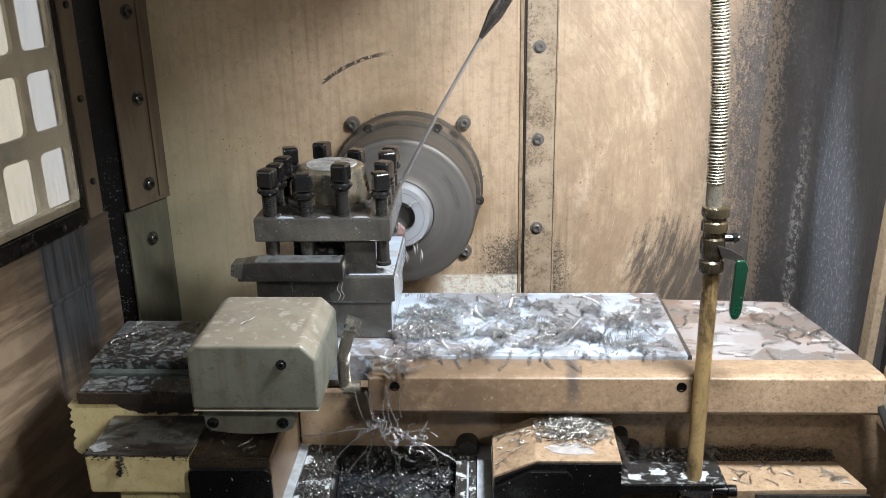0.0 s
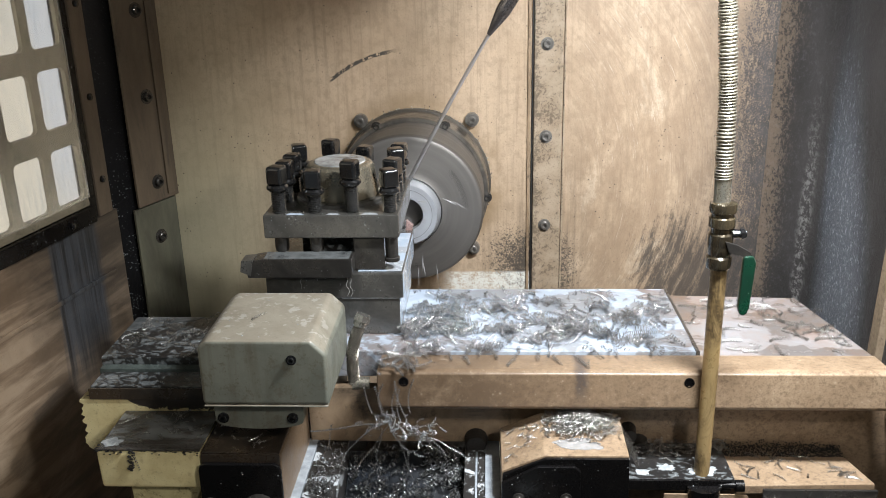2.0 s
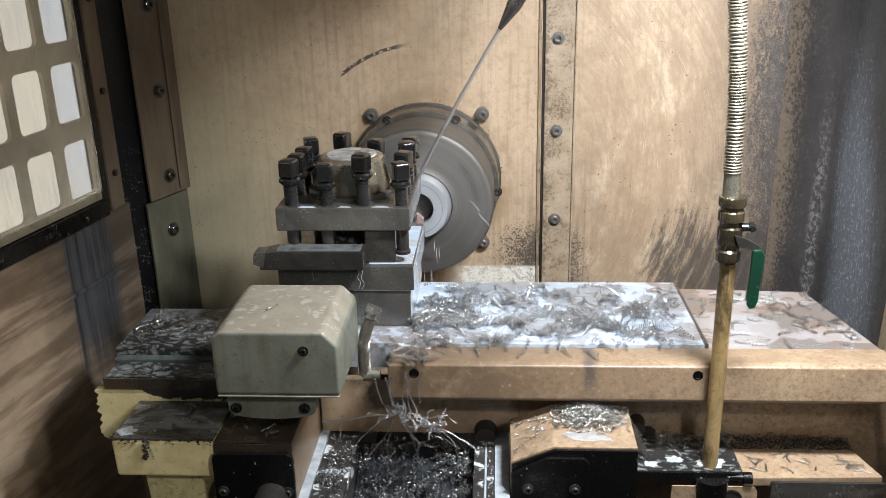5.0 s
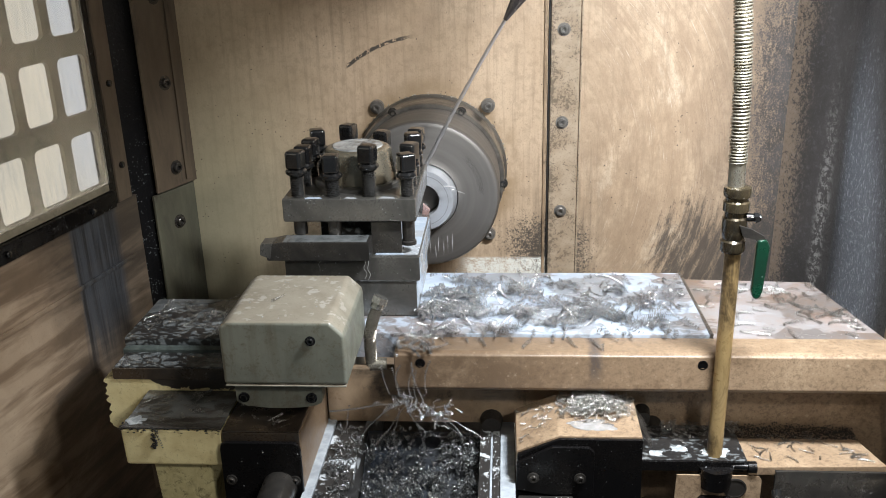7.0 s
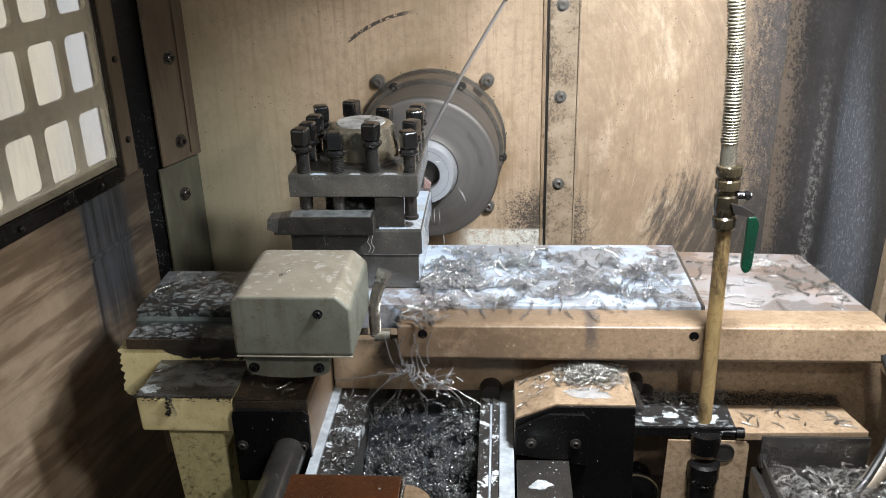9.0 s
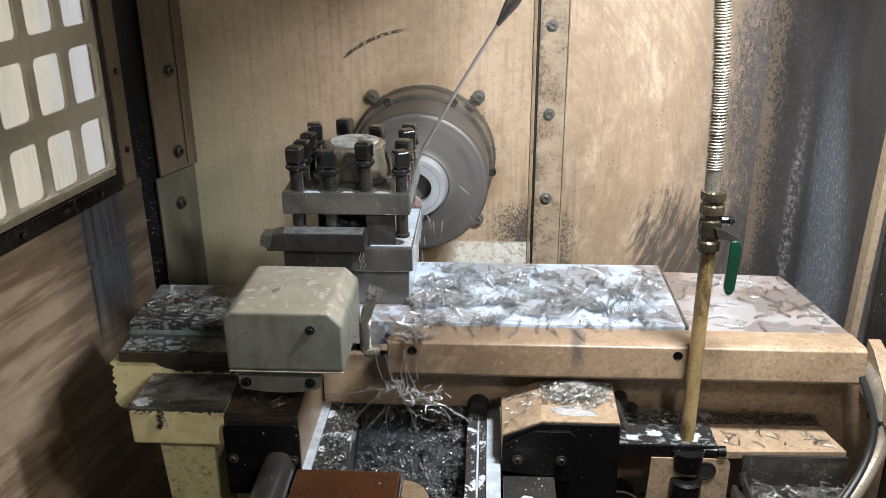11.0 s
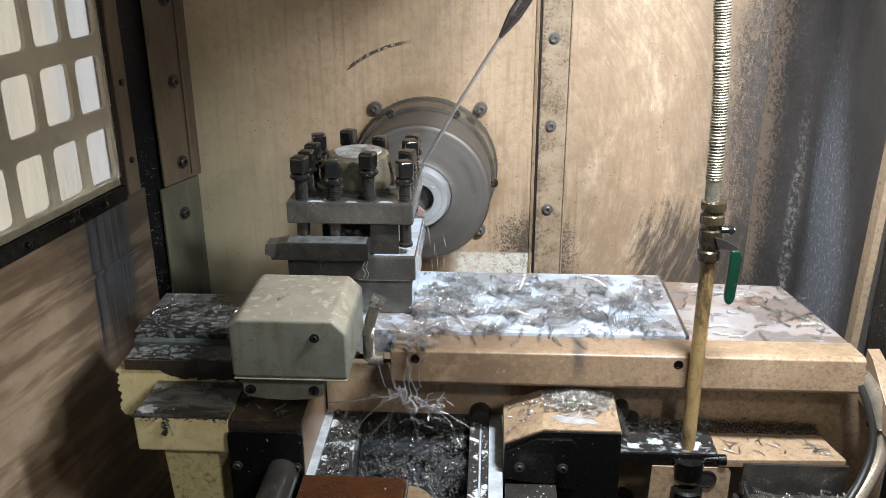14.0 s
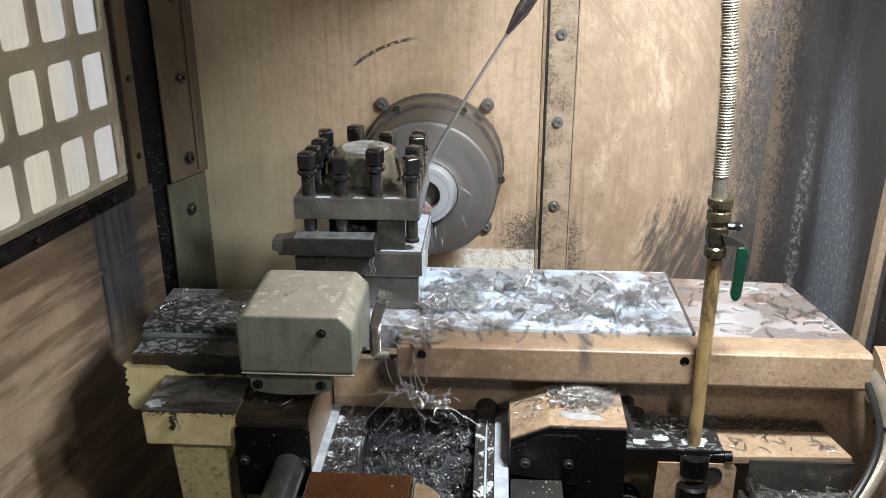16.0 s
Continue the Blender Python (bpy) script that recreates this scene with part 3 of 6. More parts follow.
def prism(points, axis, a, b, bevel=0.0012, bm=None):
    """A polygon, given in the two other axes in order, drawn out along an axis from a to b."""
    own = bmesh.new()
    n = "xyz".index(axis)

    def at(p, d):
        c = list(p)
        c.insert(n, d)
        return c

    lo = [own.verts.new(at(p, a)) for p in points]
    hi = [own.verts.new(at(p, b)) for p in points]
    k = len(points)
    own.faces.new(lo), own.faces.new(hi[::-1])
    for i in range(k):
        own.faces.new((lo[i], hi[i], hi[(i + 1) % k], lo[(i + 1) % k]))
    bmesh.ops.recalc_face_normals(own, faces=own.faces[:])
    if bevel:
        bmesh.ops.bevel(own, geom=own.edges[:], offset=bevel, segments=2, profile=0.5, affect="EDGES", clamp_overlap=True)
    return merged(bm, own)


def lathe(profile, centre, axis="y", steps=48, bm=None, open_start=False):
    """Revolves (radius, distance) pairs round an axis through centre."""
    own = bmesh.new()
    c = Vector(centre)
    rings = []
    for r, d in profile:
        ring = []
        for i in range(steps):
            a = 2 * math.pi * i / steps
            u, v = r * math.cos(a), r * math.sin(a)
            off = {"y": (u, d, v), "z": (u, v, d), "x": (d, u, v)}[axis]
            ring.append(own.verts.new(c + Vector(off)))
        rings.append(ring)
    for p, q in zip(rings, rings[1:]):
        for i in range(steps):
            own.faces.new((p[i], p[(i + 1) % steps], q[(i + 1) % steps], q[i]))
    if profile[0][0] > 1e-5 and not open_start:
        own.faces.new(rings[0])
    if profile[-1][0] > 1e-5:
        own.faces.new(rings[-1][::-1])
    bmesh.ops.remove_doubles(own, verts=own.verts[:], dist=1e-6)
    bmesh.ops.recalc_face_normals(own, faces=own.faces[:])
    return merged(bm, own)


def rod(p, q, r, r2=None, steps=16, bm=None):
    own = bmesh.new()
    p, q = Vector(p), Vector(q)
    bmesh.ops.create_cone(own, cap_ends=True, segments=steps, radius1=r, radius2=r if r2 is None else r2, depth=(q - p).length)
    turn = (q - p).to_track_quat("Z", "Y").to_matrix().to_4x4()
    bmesh.ops.transform(own, matrix=Matrix.Translation((p + q) / 2) @ turn, verts=own.verts)
    return merged(bm, own)


def smooth_path(points, per=12):
    """A Catmull-Rom line through the points."""
    pts = [Vector(p) for p in points]
    pts = [2 * pts[0] - pts[1]] + pts + [2 * pts[-1] - pts[-2]]
    out = []
    for a, b, c, d in zip(pts, pts[1:], pts[2:], pts[3:]):
        for i in range(per):
            t = i / per
            out.append(0.5 * (2 * b + (c - a) * t + (2 * a - 5 * b + 4 * c - d) * t * t + (3 * b - a - 3 * c + d) * t ** 3))
    return out + [pts[-2]]


def tube(line, radius, steps=12, bm=None):
    """A tube along a line; radius is a number or a function of the distance along it."""
    own = bmesh.new()
    rings, along = [], 0.0
    side = None
    for i, p in enumerate(line):
        way = (line[min(i + 1, len(line) - 1)] - line[max(i - 1, 0)]).normalized()
        side = way.orthogonal().normalized() if side is None else (side - way * side.dot(way)).normalized()
        up = way.cross(side)
        r = radius(along) if callable(radius) else radius
        rings.append([own.verts.new(p + (side * math.cos(a) + up * math.sin(a)) * r) for a in [2 * math.pi * k / steps for k in range(steps)]])
        if i + 1 < len(line):
            along += (line[i + 1] - p).length
    for p, q in zip(rings, rings[1:]):
        for k in range(steps):
            own.faces.new((p[k], p[(k + 1) % steps], q[(k + 1) % steps], q[k]))
    own.faces.new(rings[0][::-1]), own.faces.new(rings[-1])
    return merged(bm, own)


def resampled(line, step):
    out, carry = [line[0]], 0.0
    for p, q in zip(line, line[1:]):
        d = (q - p).length
        s = step - carry
        while s < d:
            out.append(p.lerp(q, s / d))
            s += step
        carry = d - (s - step)
    return out


def puddle(x, y, z, rx, ry, seed, hole=0.0):
    """A thin pool with a wavy rim."""
    own = bmesh.new()
    n = 36
    rings = []
    for s, h in ((1.0, 0.0), (0.96, 0.0007), (0.85, 0.0010), (hole, 0.0011)):
        ring = []
        for i in range(n):
            a = 2 * math.pi * i / n
            w = 1 + 0.35 * noise.noise((math.cos(a) * 2.6, seed, math.sin(a) * 2.6)) + 0.45 * noise.noise((math.cos(a) * 1.4 + seed, math.sin(a) * 1.4, seed)) + 0.2 * noise.noise((math.cos(a) * 4, math.sin(a) * 4 + seed, 1))
            w = w if s > hole else 1.0
            ring.append(own.verts.new((x + rx * s * w * math.cos(a), y + ry * s * w * math.sin(a), z + h)))
        rings.append(ring)
    for p, q in zip(rings, rings[1:]):
        for i in range(n):
            own.faces.new((p[i], p[(i + 1) % n], q[(i + 1) % n], q[i]))
    bmesh.ops.remove_doubles(own, verts=own.verts[:], dist=1e-6)
    bmesh.ops.recalc_face_normals(own, faces=own.faces[:])
    return own


def screw_head(at, r=0.006, way="y", socket=True, bm=None):
    """A socket screw with a washer, its head towards the camera (-y) or up."""
    h = r * 0.9
    prof = [(r * 1.5, 0.0), (r * 1.5, -0.0015), (r, -0.0016), (r, -h), (r * 0.85, -h - 0.0008)]
    if socket:
        prof += [(r * 0.5, -h - 0.0008), (r * 0.5, -h * 0.4), (0, -h * 0.4)]
    else:
        prof += [(0, -h - 0.0012)]
    if way == "z":
        prof = [(a, -b) for a, b in prof]
    return lathe(prof, at, way, 16, bm)


# ---- the enclosure ----
def enclosure():
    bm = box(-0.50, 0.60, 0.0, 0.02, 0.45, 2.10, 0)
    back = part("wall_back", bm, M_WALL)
    tagged(back, "tan painted sheet wall behind the spindle, scoured and sooty", "wall", kind="structure")
    # vertical joint strip with its bolts
    strip = part("joint_strip", box(0.142, 0.186, -0.007, -0.0005, 0.9, 2.05, 0.0015), M_STRIP)
    tagged(strip, "tan painted vertical joint strip with socket bolts", "strip", kind="structure")
    # black line standing in for the shadow beside the strip
    part("joint_shadow_gap", box(0.1388, 0.1412, -0.003, -0.0005, 0.9, 2.05, 0.0005), M_SLUDGE, strip, "black line painted for the joint's shadow")
    part("sheet_fold", box(0.1325, 0.1370, -0.0035, -0.0005, 0.9, 2.05, 0.001), M_WEB, strip, "brown folded sheet edge")
    part("sheet_edge", box(0.187, 0.1895, -0.0045, -0.0005, 0.9, 2.05, 0.0005), M_STRIP, strip)
    for z in (0.953, 1.107, 1.250, 1.390, 1.535, 1.68):
        part("bolt", screw_head((0.161, -0.007, z), 0.0066), M_BOLT, strip, "dark socket-head bolt with a washer")
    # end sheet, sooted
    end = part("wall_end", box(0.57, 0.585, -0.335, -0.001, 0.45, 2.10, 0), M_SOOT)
    tagged(end, "black soot-covered pitted end sheet with painted wet sheen and glints", "wall", kind="structure")
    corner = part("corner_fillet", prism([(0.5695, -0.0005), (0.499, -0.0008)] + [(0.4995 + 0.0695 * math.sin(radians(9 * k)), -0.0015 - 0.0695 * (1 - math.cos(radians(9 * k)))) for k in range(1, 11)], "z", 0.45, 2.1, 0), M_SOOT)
    tagged(corner, "sooty corner fold between back sheet and end sheet", "wall", kind="structure")
    post = part("door_post", prism([(-0.345, 2.1), (-0.372, 2.1), (-0.312, 0.9), (-0.29, 0.9)], "x", 0.560, 0.60, 0.001), M_POST)
    tagged(post, "tan painted post at the edge of the end sheet", "post", kind="structure")
    # black sheet added where a dark gap opens beside the post
    gap_sheet = part("dark_gap_sheet", prism([(-0.3735, 2.1), (-0.47, 2.1), (-0.41, 0.9), (-0.3135, 0.9)], "x", 0.572, 0.60, 0.001), M_GLINT)
    tagged(gap_sheet, "black sheet standing in for the dark gap beside the tan post", "post", kind="structure")
    side = part("wall_right", box(0.62, 0.635, -1.9, -0.36, 0.0, 2.10, 0), M_STRIP_DARK)
    tagged(side, "dull brown sheet on the open side of the machine", "wall", kind="structure")
    roof = part("ceiling", box(-1.0, 0.64, -1.25, 0.02, 2.10, 2.12, 0), M_ROOF)
    tagged(roof, "dull painted roof sheet of the machine", "ceiling", kind="structure")
    tray = part("floor", box(-1.0, 0.64, -1.9, 0.02, 0.43, 0.45, 0), M_SLUDGE)
    tagged(tray, "black oily chip tray under the bed", "floor", kind="structure")
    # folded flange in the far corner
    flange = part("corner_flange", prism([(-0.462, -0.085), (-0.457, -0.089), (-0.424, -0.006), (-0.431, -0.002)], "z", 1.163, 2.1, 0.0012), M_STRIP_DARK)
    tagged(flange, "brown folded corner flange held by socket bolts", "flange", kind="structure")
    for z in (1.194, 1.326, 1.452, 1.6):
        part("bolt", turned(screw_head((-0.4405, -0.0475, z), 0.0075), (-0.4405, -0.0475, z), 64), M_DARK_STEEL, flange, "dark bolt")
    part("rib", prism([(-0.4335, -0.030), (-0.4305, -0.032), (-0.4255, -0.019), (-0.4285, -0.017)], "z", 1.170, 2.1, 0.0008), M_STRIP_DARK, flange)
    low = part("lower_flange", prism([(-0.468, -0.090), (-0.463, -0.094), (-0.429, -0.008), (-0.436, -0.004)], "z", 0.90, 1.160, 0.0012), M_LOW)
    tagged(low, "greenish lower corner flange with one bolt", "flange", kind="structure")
    part("bolt", turned(screw_head((-0.4455, -0.050, 1.106), 0.0075), (-0.4455, -0.050, 1.106), 64), M_DARK_STEEL, low, "dark bolt")
    # black sheet put into the dark gap between door and flange
    gap = part("corner_gap", prism([(-0.520, -0.11), (-0.498, -0.111), (-0.470, -0.085), (-0.434, -0.001), (-0.520, -0.001)], "z", 0.45, 2.1, 0), M_GLINT)
    tagged(gap, "black oily sheet filling the dark gap beside the door, glints painted on", "wall", kind="structure")


def lamp_housing():
    # unseen housing added under the roof to shape the lamp's light
    ob = thing("lamp_housing", (0.36, -0.68, 2.10), "grey lamp housing, unseen, added to shade the back wall", "lamp")
    part("channel", box(0.135, 0.470, -0.74, -0.62, 1.775, 1.82, 0.003), M_ROOF, ob)
    # end plate added out of view to shade the wall's upper left
    part("added_shield", box(0.130, 0.1345, -0.76, -0.31, 1.612, 1.82, 0.001), M_ROOF, ob)
    for x in (0.21, 0.41):
        part("hanger", rod((x, -0.68, 1.82), (x, -0.68, 2.10), 0.006), M_DARK_STEEL, ob)
    # unseen hood added round the second lamp
    ob = thing("door_lamp", (0.45, -1.22, 2.10), "small grey lamp hood, unseen, added at the roof's edge", "lamp")
    part("hood", lathe([(0.030, 0.0), (0.062, -0.030), (0.064, -0.030), (0.032, 0.004), (0.0, 0.006)], (0.452, -1.222, 1.755), "z", 28), M_ROOF, ob)
    part("hanger", rod((0.452, -1.222, 1.76), (0.452, -1.222, 2.10), 0.006), M_DARK_STEEL, ob)


def turned(bm, at, degrees):
    bmesh.ops.rotate(bm, verts=bm.verts, cent=at, matrix=Matrix.Rotation(radians(degrees), 3, "Z"))
    return bm


DOOR = pose(-0.49, -0.20, 0, 0, 0, -11)


def sliding_door():
    """The door at the operator's side; built flat in y and z, its inner face at x = 0, then swung to its place."""
    door = thing("sliding_door", (0, 0, 0), "tan machine door with a barred window and oily black rail", "door")

    def add(name, bm, mat, label=""):
        return part(name, bm, mat, door, label)

    def rounded(y0, y1, z0, z1, r):
        out = []
        for cy, cz, a0 in ((y1 - r, z1 - r, 0), (y0 + r, z1 - r, 90), (y0 + r, z0 + r, 180), (y1 - r, z0 + r, 270)):
            out += [(cy + r * math.cos(radians(a0 + k * 22.5)), cz + r * math.sin(radians(a0 + k * 22.5))) for k in range(5)]
        return out

    # the grille: a plate with rounded openings
    cols = [(-0.050 - 0.072 * k, 0.006 - 0.072 * k) for k in range(9)]
    rows = [(1.213 + 0.1035 * k, 1.289 + 0.1035 * k) for k in range(6)]
    grille = bmesh.new()
    for y0, y1 in cols:
        for z0, z1 in rows:
            cy0, cy1, cz0, cz1 = (y0 + y1) / 2 - 0.036, (y0 + y1) / 2 + 0.036, (z0 + z1) / 2 - 0.05175, (z0 + z1) / 2 + 0.05175
            inner = rounded(y0, y1, z0, z1, 0.009)
            outer = []
            for y, z in inner:
                dy, dz = y - (y0 + y1) / 2, z - (z0 + z1) / 2
                s = min(0.036 / max(abs(dy), 1e-6), 0.05175 / max(abs(dz), 1e-6))
                outer.append(((y0 + y1) / 2 + dy * s, (z0 + z1) / 2 + dz * s))
            corners = [(cy1, cz1), (cy0, cz1), (cy0, cz0), (cy1, cz0)]
            for q in range(4):
                outer[q * 5 + 2] = corners[q]
            rings = [[grille.verts.new((x, y, z)) for y, z in loop] for x, loop in ((0.0, outer), (0.0, inner), (-0.006, inner), (-0.006, outer))]
            k = len(inner)
            for p, q in zip(rings, rings[1:]):
                for i in range(k):
                    grille.faces.new((p[i], p[(i + 1) % k], q[(i + 1) % k], q[i]))
    bmesh.ops.recalc_face_normals(grille, faces=grille.faces[:])
    bmesh.ops.reverse_faces(grille, faces=[f for f in grille.faces if abs(f.normal.x) > 0.9 and f.calc_center_median().x > -0.001 and f.normal.x < 0])
    add("window_grille", grille, M_GRILLE, "olive-grey barred window grille with rounded openings")
    pane = add("glass_pane", box(0.0020, 0.0040, -0.65, 0.012, 1.2108, 1.83, 0), M_PANE, "scratched milky window pane before the grille")
    pane.visible_shadow = False
    add("rail", box(-0.010, 0.012, -1.6, 0.012, 1.176, 1.1995, 0.002), M_BLACK_PAINT, "black oily rail under the window")
    add("rail_lip", box(-0.004, 0.006, -1.6, 0.008, 1.2, 1.2105, 0.002), M_GRILLE, "worn tan sill edge")
    add("panel", box(-0.016, 0.0, -1.6, 0.075, 0.45, 1.1755, 0.001), M_DOOR, "tan lower door panel, smeared, with a painted stepped shadow")
    add("panel_crease", box(0.0, 0.004, -1.6, 0.05, 1.085, 1.092, 0.0015), M_DOOR)
    add("stile", box(-0.016, 0.001, 0.0125, 0.030, 1.176, 2.0, 0.002), M_BLACK_PAINT, "black rubber seal beside the window")
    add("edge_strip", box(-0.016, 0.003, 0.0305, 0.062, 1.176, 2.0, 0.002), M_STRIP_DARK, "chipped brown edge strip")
    for z in (1.228, 1.345, 1.47):
        add("screw", rodx((0.003, 0.046, z), 0.005), M_BLACK)
    for y in (-0.045, -0.21, -0.40):
        add("rail_screw", rodx((0.012, y, 1.187), 0.0045), M_BLACK)
    door.matrix_world = DOOR
    out = part("backdrop", box(-1.3, -1.28, -2.4, 4.0, 0.0, 2.6, 0), M_OUTSIDE)
    tagged(out, "bright daylit workshop outside the window", "backdrop", kind="structure")


def rodx(at, r):
    return lathe([(r, 0.0), (r, 0.003), (r * 0.6, 0.0042), (0, 0.0042)], at, "x", 14)


def door_material():
    """Tan door sheet: smears drawn along it, a stepped shadow painted in, a grey dried run down from the rail."""
    m = Mat("stained_door_sheet", 0.42)
    x, y, z = m.axes()
    streak = m.noise(1.0, 6, 0.6, m.join(m.math("MULTIPLY", z, 42.0), m.math("MULTIPLY", y, 5.0), 0), 0.5)
    broad = m.noise(6.0, 5, 0.6, None, 0.8)
    fine = m.noise(260.0, 5, 0.75)
    base = m.mix(m.ramp(broad, 0.35, 0.65), (0.50, 0.39, 0.28), (0.39, 0.29, 0.20))
    base = m.mix(m.math("MULTIPLY", m.ramp(streak, 0.42, 0.64), 0.85), base, (0.20, 0.138, 0.088))
    base = m.mix(m.math("MULTIPLY", m.ramp(fine, 0.56, 0.66), 0.25), base, (0.16, 0.115, 0.08))
    # darker brown band below the rail, broken by the streaks
    film = m.math("ADD", z, m.math("MULTIPLY", m.math("SUBTRACT", streak, 0.5), 0.05))
    base = m.mix(m.math("MULTIPLY", m.ramp(film, 1.105, 1.145), m.ramp(streak, 0.35, 0.6, 0.5, 0.85)), base, (0.17, 0.118, 0.076))
    # the painted shadow's edge: steps back along the door as it comes down
    step = m.math("ADD", m.ramp(z, 1.11, 0.99, -0.013, -0.075), m.math("ADD", m.ramp(z, 0.985, 0.965, 0.0, -0.095), m.math("ADD", m.ramp(z, 0.955, 0.925, 0.0, -0.055), m.ramp(z, 0.915, 0.86, 0.0, 0.045))))
    edge = m.math("ADD", m.math("SUBTRACT", y, step), m.math("MULTIPLY", m.math("SUBTRACT", m.noise(22.0, 7, 0.6, None, 0.7), 0.5), 0.05))
    stain_shade = m.ramp(edge, -0.004, 0.008)
    # the slide end's cast shadow is put into the sheet's colour
    shadow_tone = m.mix(m.ramp(streak, 0.42, 0.66), (0.045, 0.039, 0.034), (0.15, 0.122, 0.098))
    shadow_tone = m.mix(m.math("MULTIPLY", m.ramp(m.noise(1.0, 6, 0.7, m.join(m.math("MULTIPLY", m.math("ADD", z, m.math("MULTIPLY", y, -0.9)), 120.0), m.math("MULTIPLY", y, 7.0), 3)), 0.54, 0.66), m.ramp(z, 0.96, 0.90)), shadow_tone, (0.26, 0.215, 0.165))
    base = m.mix(m.math("MULTIPLY", m.math("MULTIPLY", stain_shade, m.ramp(streak, 0.35, 0.6, 0.3, 0.6)), 0.8), base, shadow_tone)
    drip = m.noise(1.0, 6, 0.65, m.mapped((1, 70, 3)))
    # wide dark brown halo round the run, weaker lower down
    halo = m.math("ADD", y, m.math("MULTIPLY", m.math("SUBTRACT", m.noise(9.0, 6, 0.65, m.mapped((1, 1, 0.6)), 0.5), 0.5), 0.22))
    halo = m.math("MULTIPLY", m.ramp(halo, -0.20, -0.07), m.ramp(z, 0.99, 1.10, 0.5, 1.0))
    base = m.mix(m.math("MULTIPLY", halo, m.ramp(streak, 0.30, 0.62, 0.65, 0.95)), base, (0.050, 0.040, 0.032))
    run = m.math("MULTIPLY", m.ramp(m.math("ADD", y, m.math("MULTIPLY", m.math("SUBTRACT", drip, 0.5), 0.05)), -0.095, -0.075), m.ramp(y, 0.028, 0.008))
    run = m.math("MULTIPLY", run, m.ramp(m.math("ADD", z, m.math("MULTIPLY", drip, 0.20)), 1.04, 1.13))
    base = m.mix(m.math("MULTIPLY", run, 0.92), base, m.mix(m.ramp(drip, 0.45, 0.65), (0.062, 0.070, 0.082), (0.018, 0.019, 0.021)))
    m.colour(base)
    m.rough(m.ramp(fine, 0.3, 0.7, 0.34, 0.5))
    m.bump(m.math("ADD", fine, streak), 0.2, 0.0008)
    return m.m


def glinting_black():
    """Oily black sheet; the glints of wet grit low down are painted as grey dots."""
    m = Mat("glinting_black_sheet", 0.3)
    m.b.inputs["Specular IOR Level"].default_value = 0.3
    x, y, z = m.axes()
    mask = m.math("MULTIPLY", m.ramp(m.noise(45.0, 4, 0.6), 0.47, 0.56), m.ramp(z, 1.30, 1.14, 0.15, 1.0))
    # glints put into the colour as grey dots
    dots = m.math("MULTIPLY", m.ramp(m.cells(260.0), 0.30, 0.18), mask)
    m.colour(m.mix(m.math("MULTIPLY", dots, 0.8), m.mix(m.noise(30.0), (0.004, 0.004, 0.0045), (0.012, 0.012, 0.013)), (0.30, 0.33, 0.34)))
    m.bump(m.math("ADD", dots, m.noise(190.0)), 0.6, 0.002)
    return m.m


def pane_material():
    m = Mat("milky_pane", 0.35)
    n = m.noise(9.0, 4, 0.6, m.mapped((1, 1, 0.3)))
    wipe = m.noise(1.0, 6, 0.7, m.mapped((1, 160, 14)), 0.3)
    m.colour(m.mix(m.ramp(wipe, 0.42, 0.66), (0.96, 0.955, 0.94), (0.86, 0.87, 0.87)))
    m.b.inputs["Transmission Weight"].default_value = 0.95
    m.rough(m.ramp(n, 0.3, 0.7, 0.07, 0.12))
    return m.m


M_POST = grimy("dirty_post_paint", (0.29, 0.225, 0.155), (0.22, 0.165, 0.11), (0.06, 0.046, 0.034), 0.5, amount=0.45, size=150, grain=420)
M_BOLT = oily_steel("dusty_bolt", (0.30, 0.285, 0.265), (0.15, 0.14, 0.125), 0.36, 0.6)
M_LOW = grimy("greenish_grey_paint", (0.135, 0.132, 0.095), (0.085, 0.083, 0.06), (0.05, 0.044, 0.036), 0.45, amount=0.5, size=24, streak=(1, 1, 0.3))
M_DOOR = door_material()
M_GLINT = glinting_black()
M_PANE = pane_material()
M_GRILLE = grimy("olive_grille_paint", (0.29, 0.255, 0.185), (0.21, 0.185, 0.13), (0.08, 0.066, 0.045), 0.45, amount=0.4, size=60)

# ---- spindle ----
AXIS = (-0.043, 0.0, 1.176)


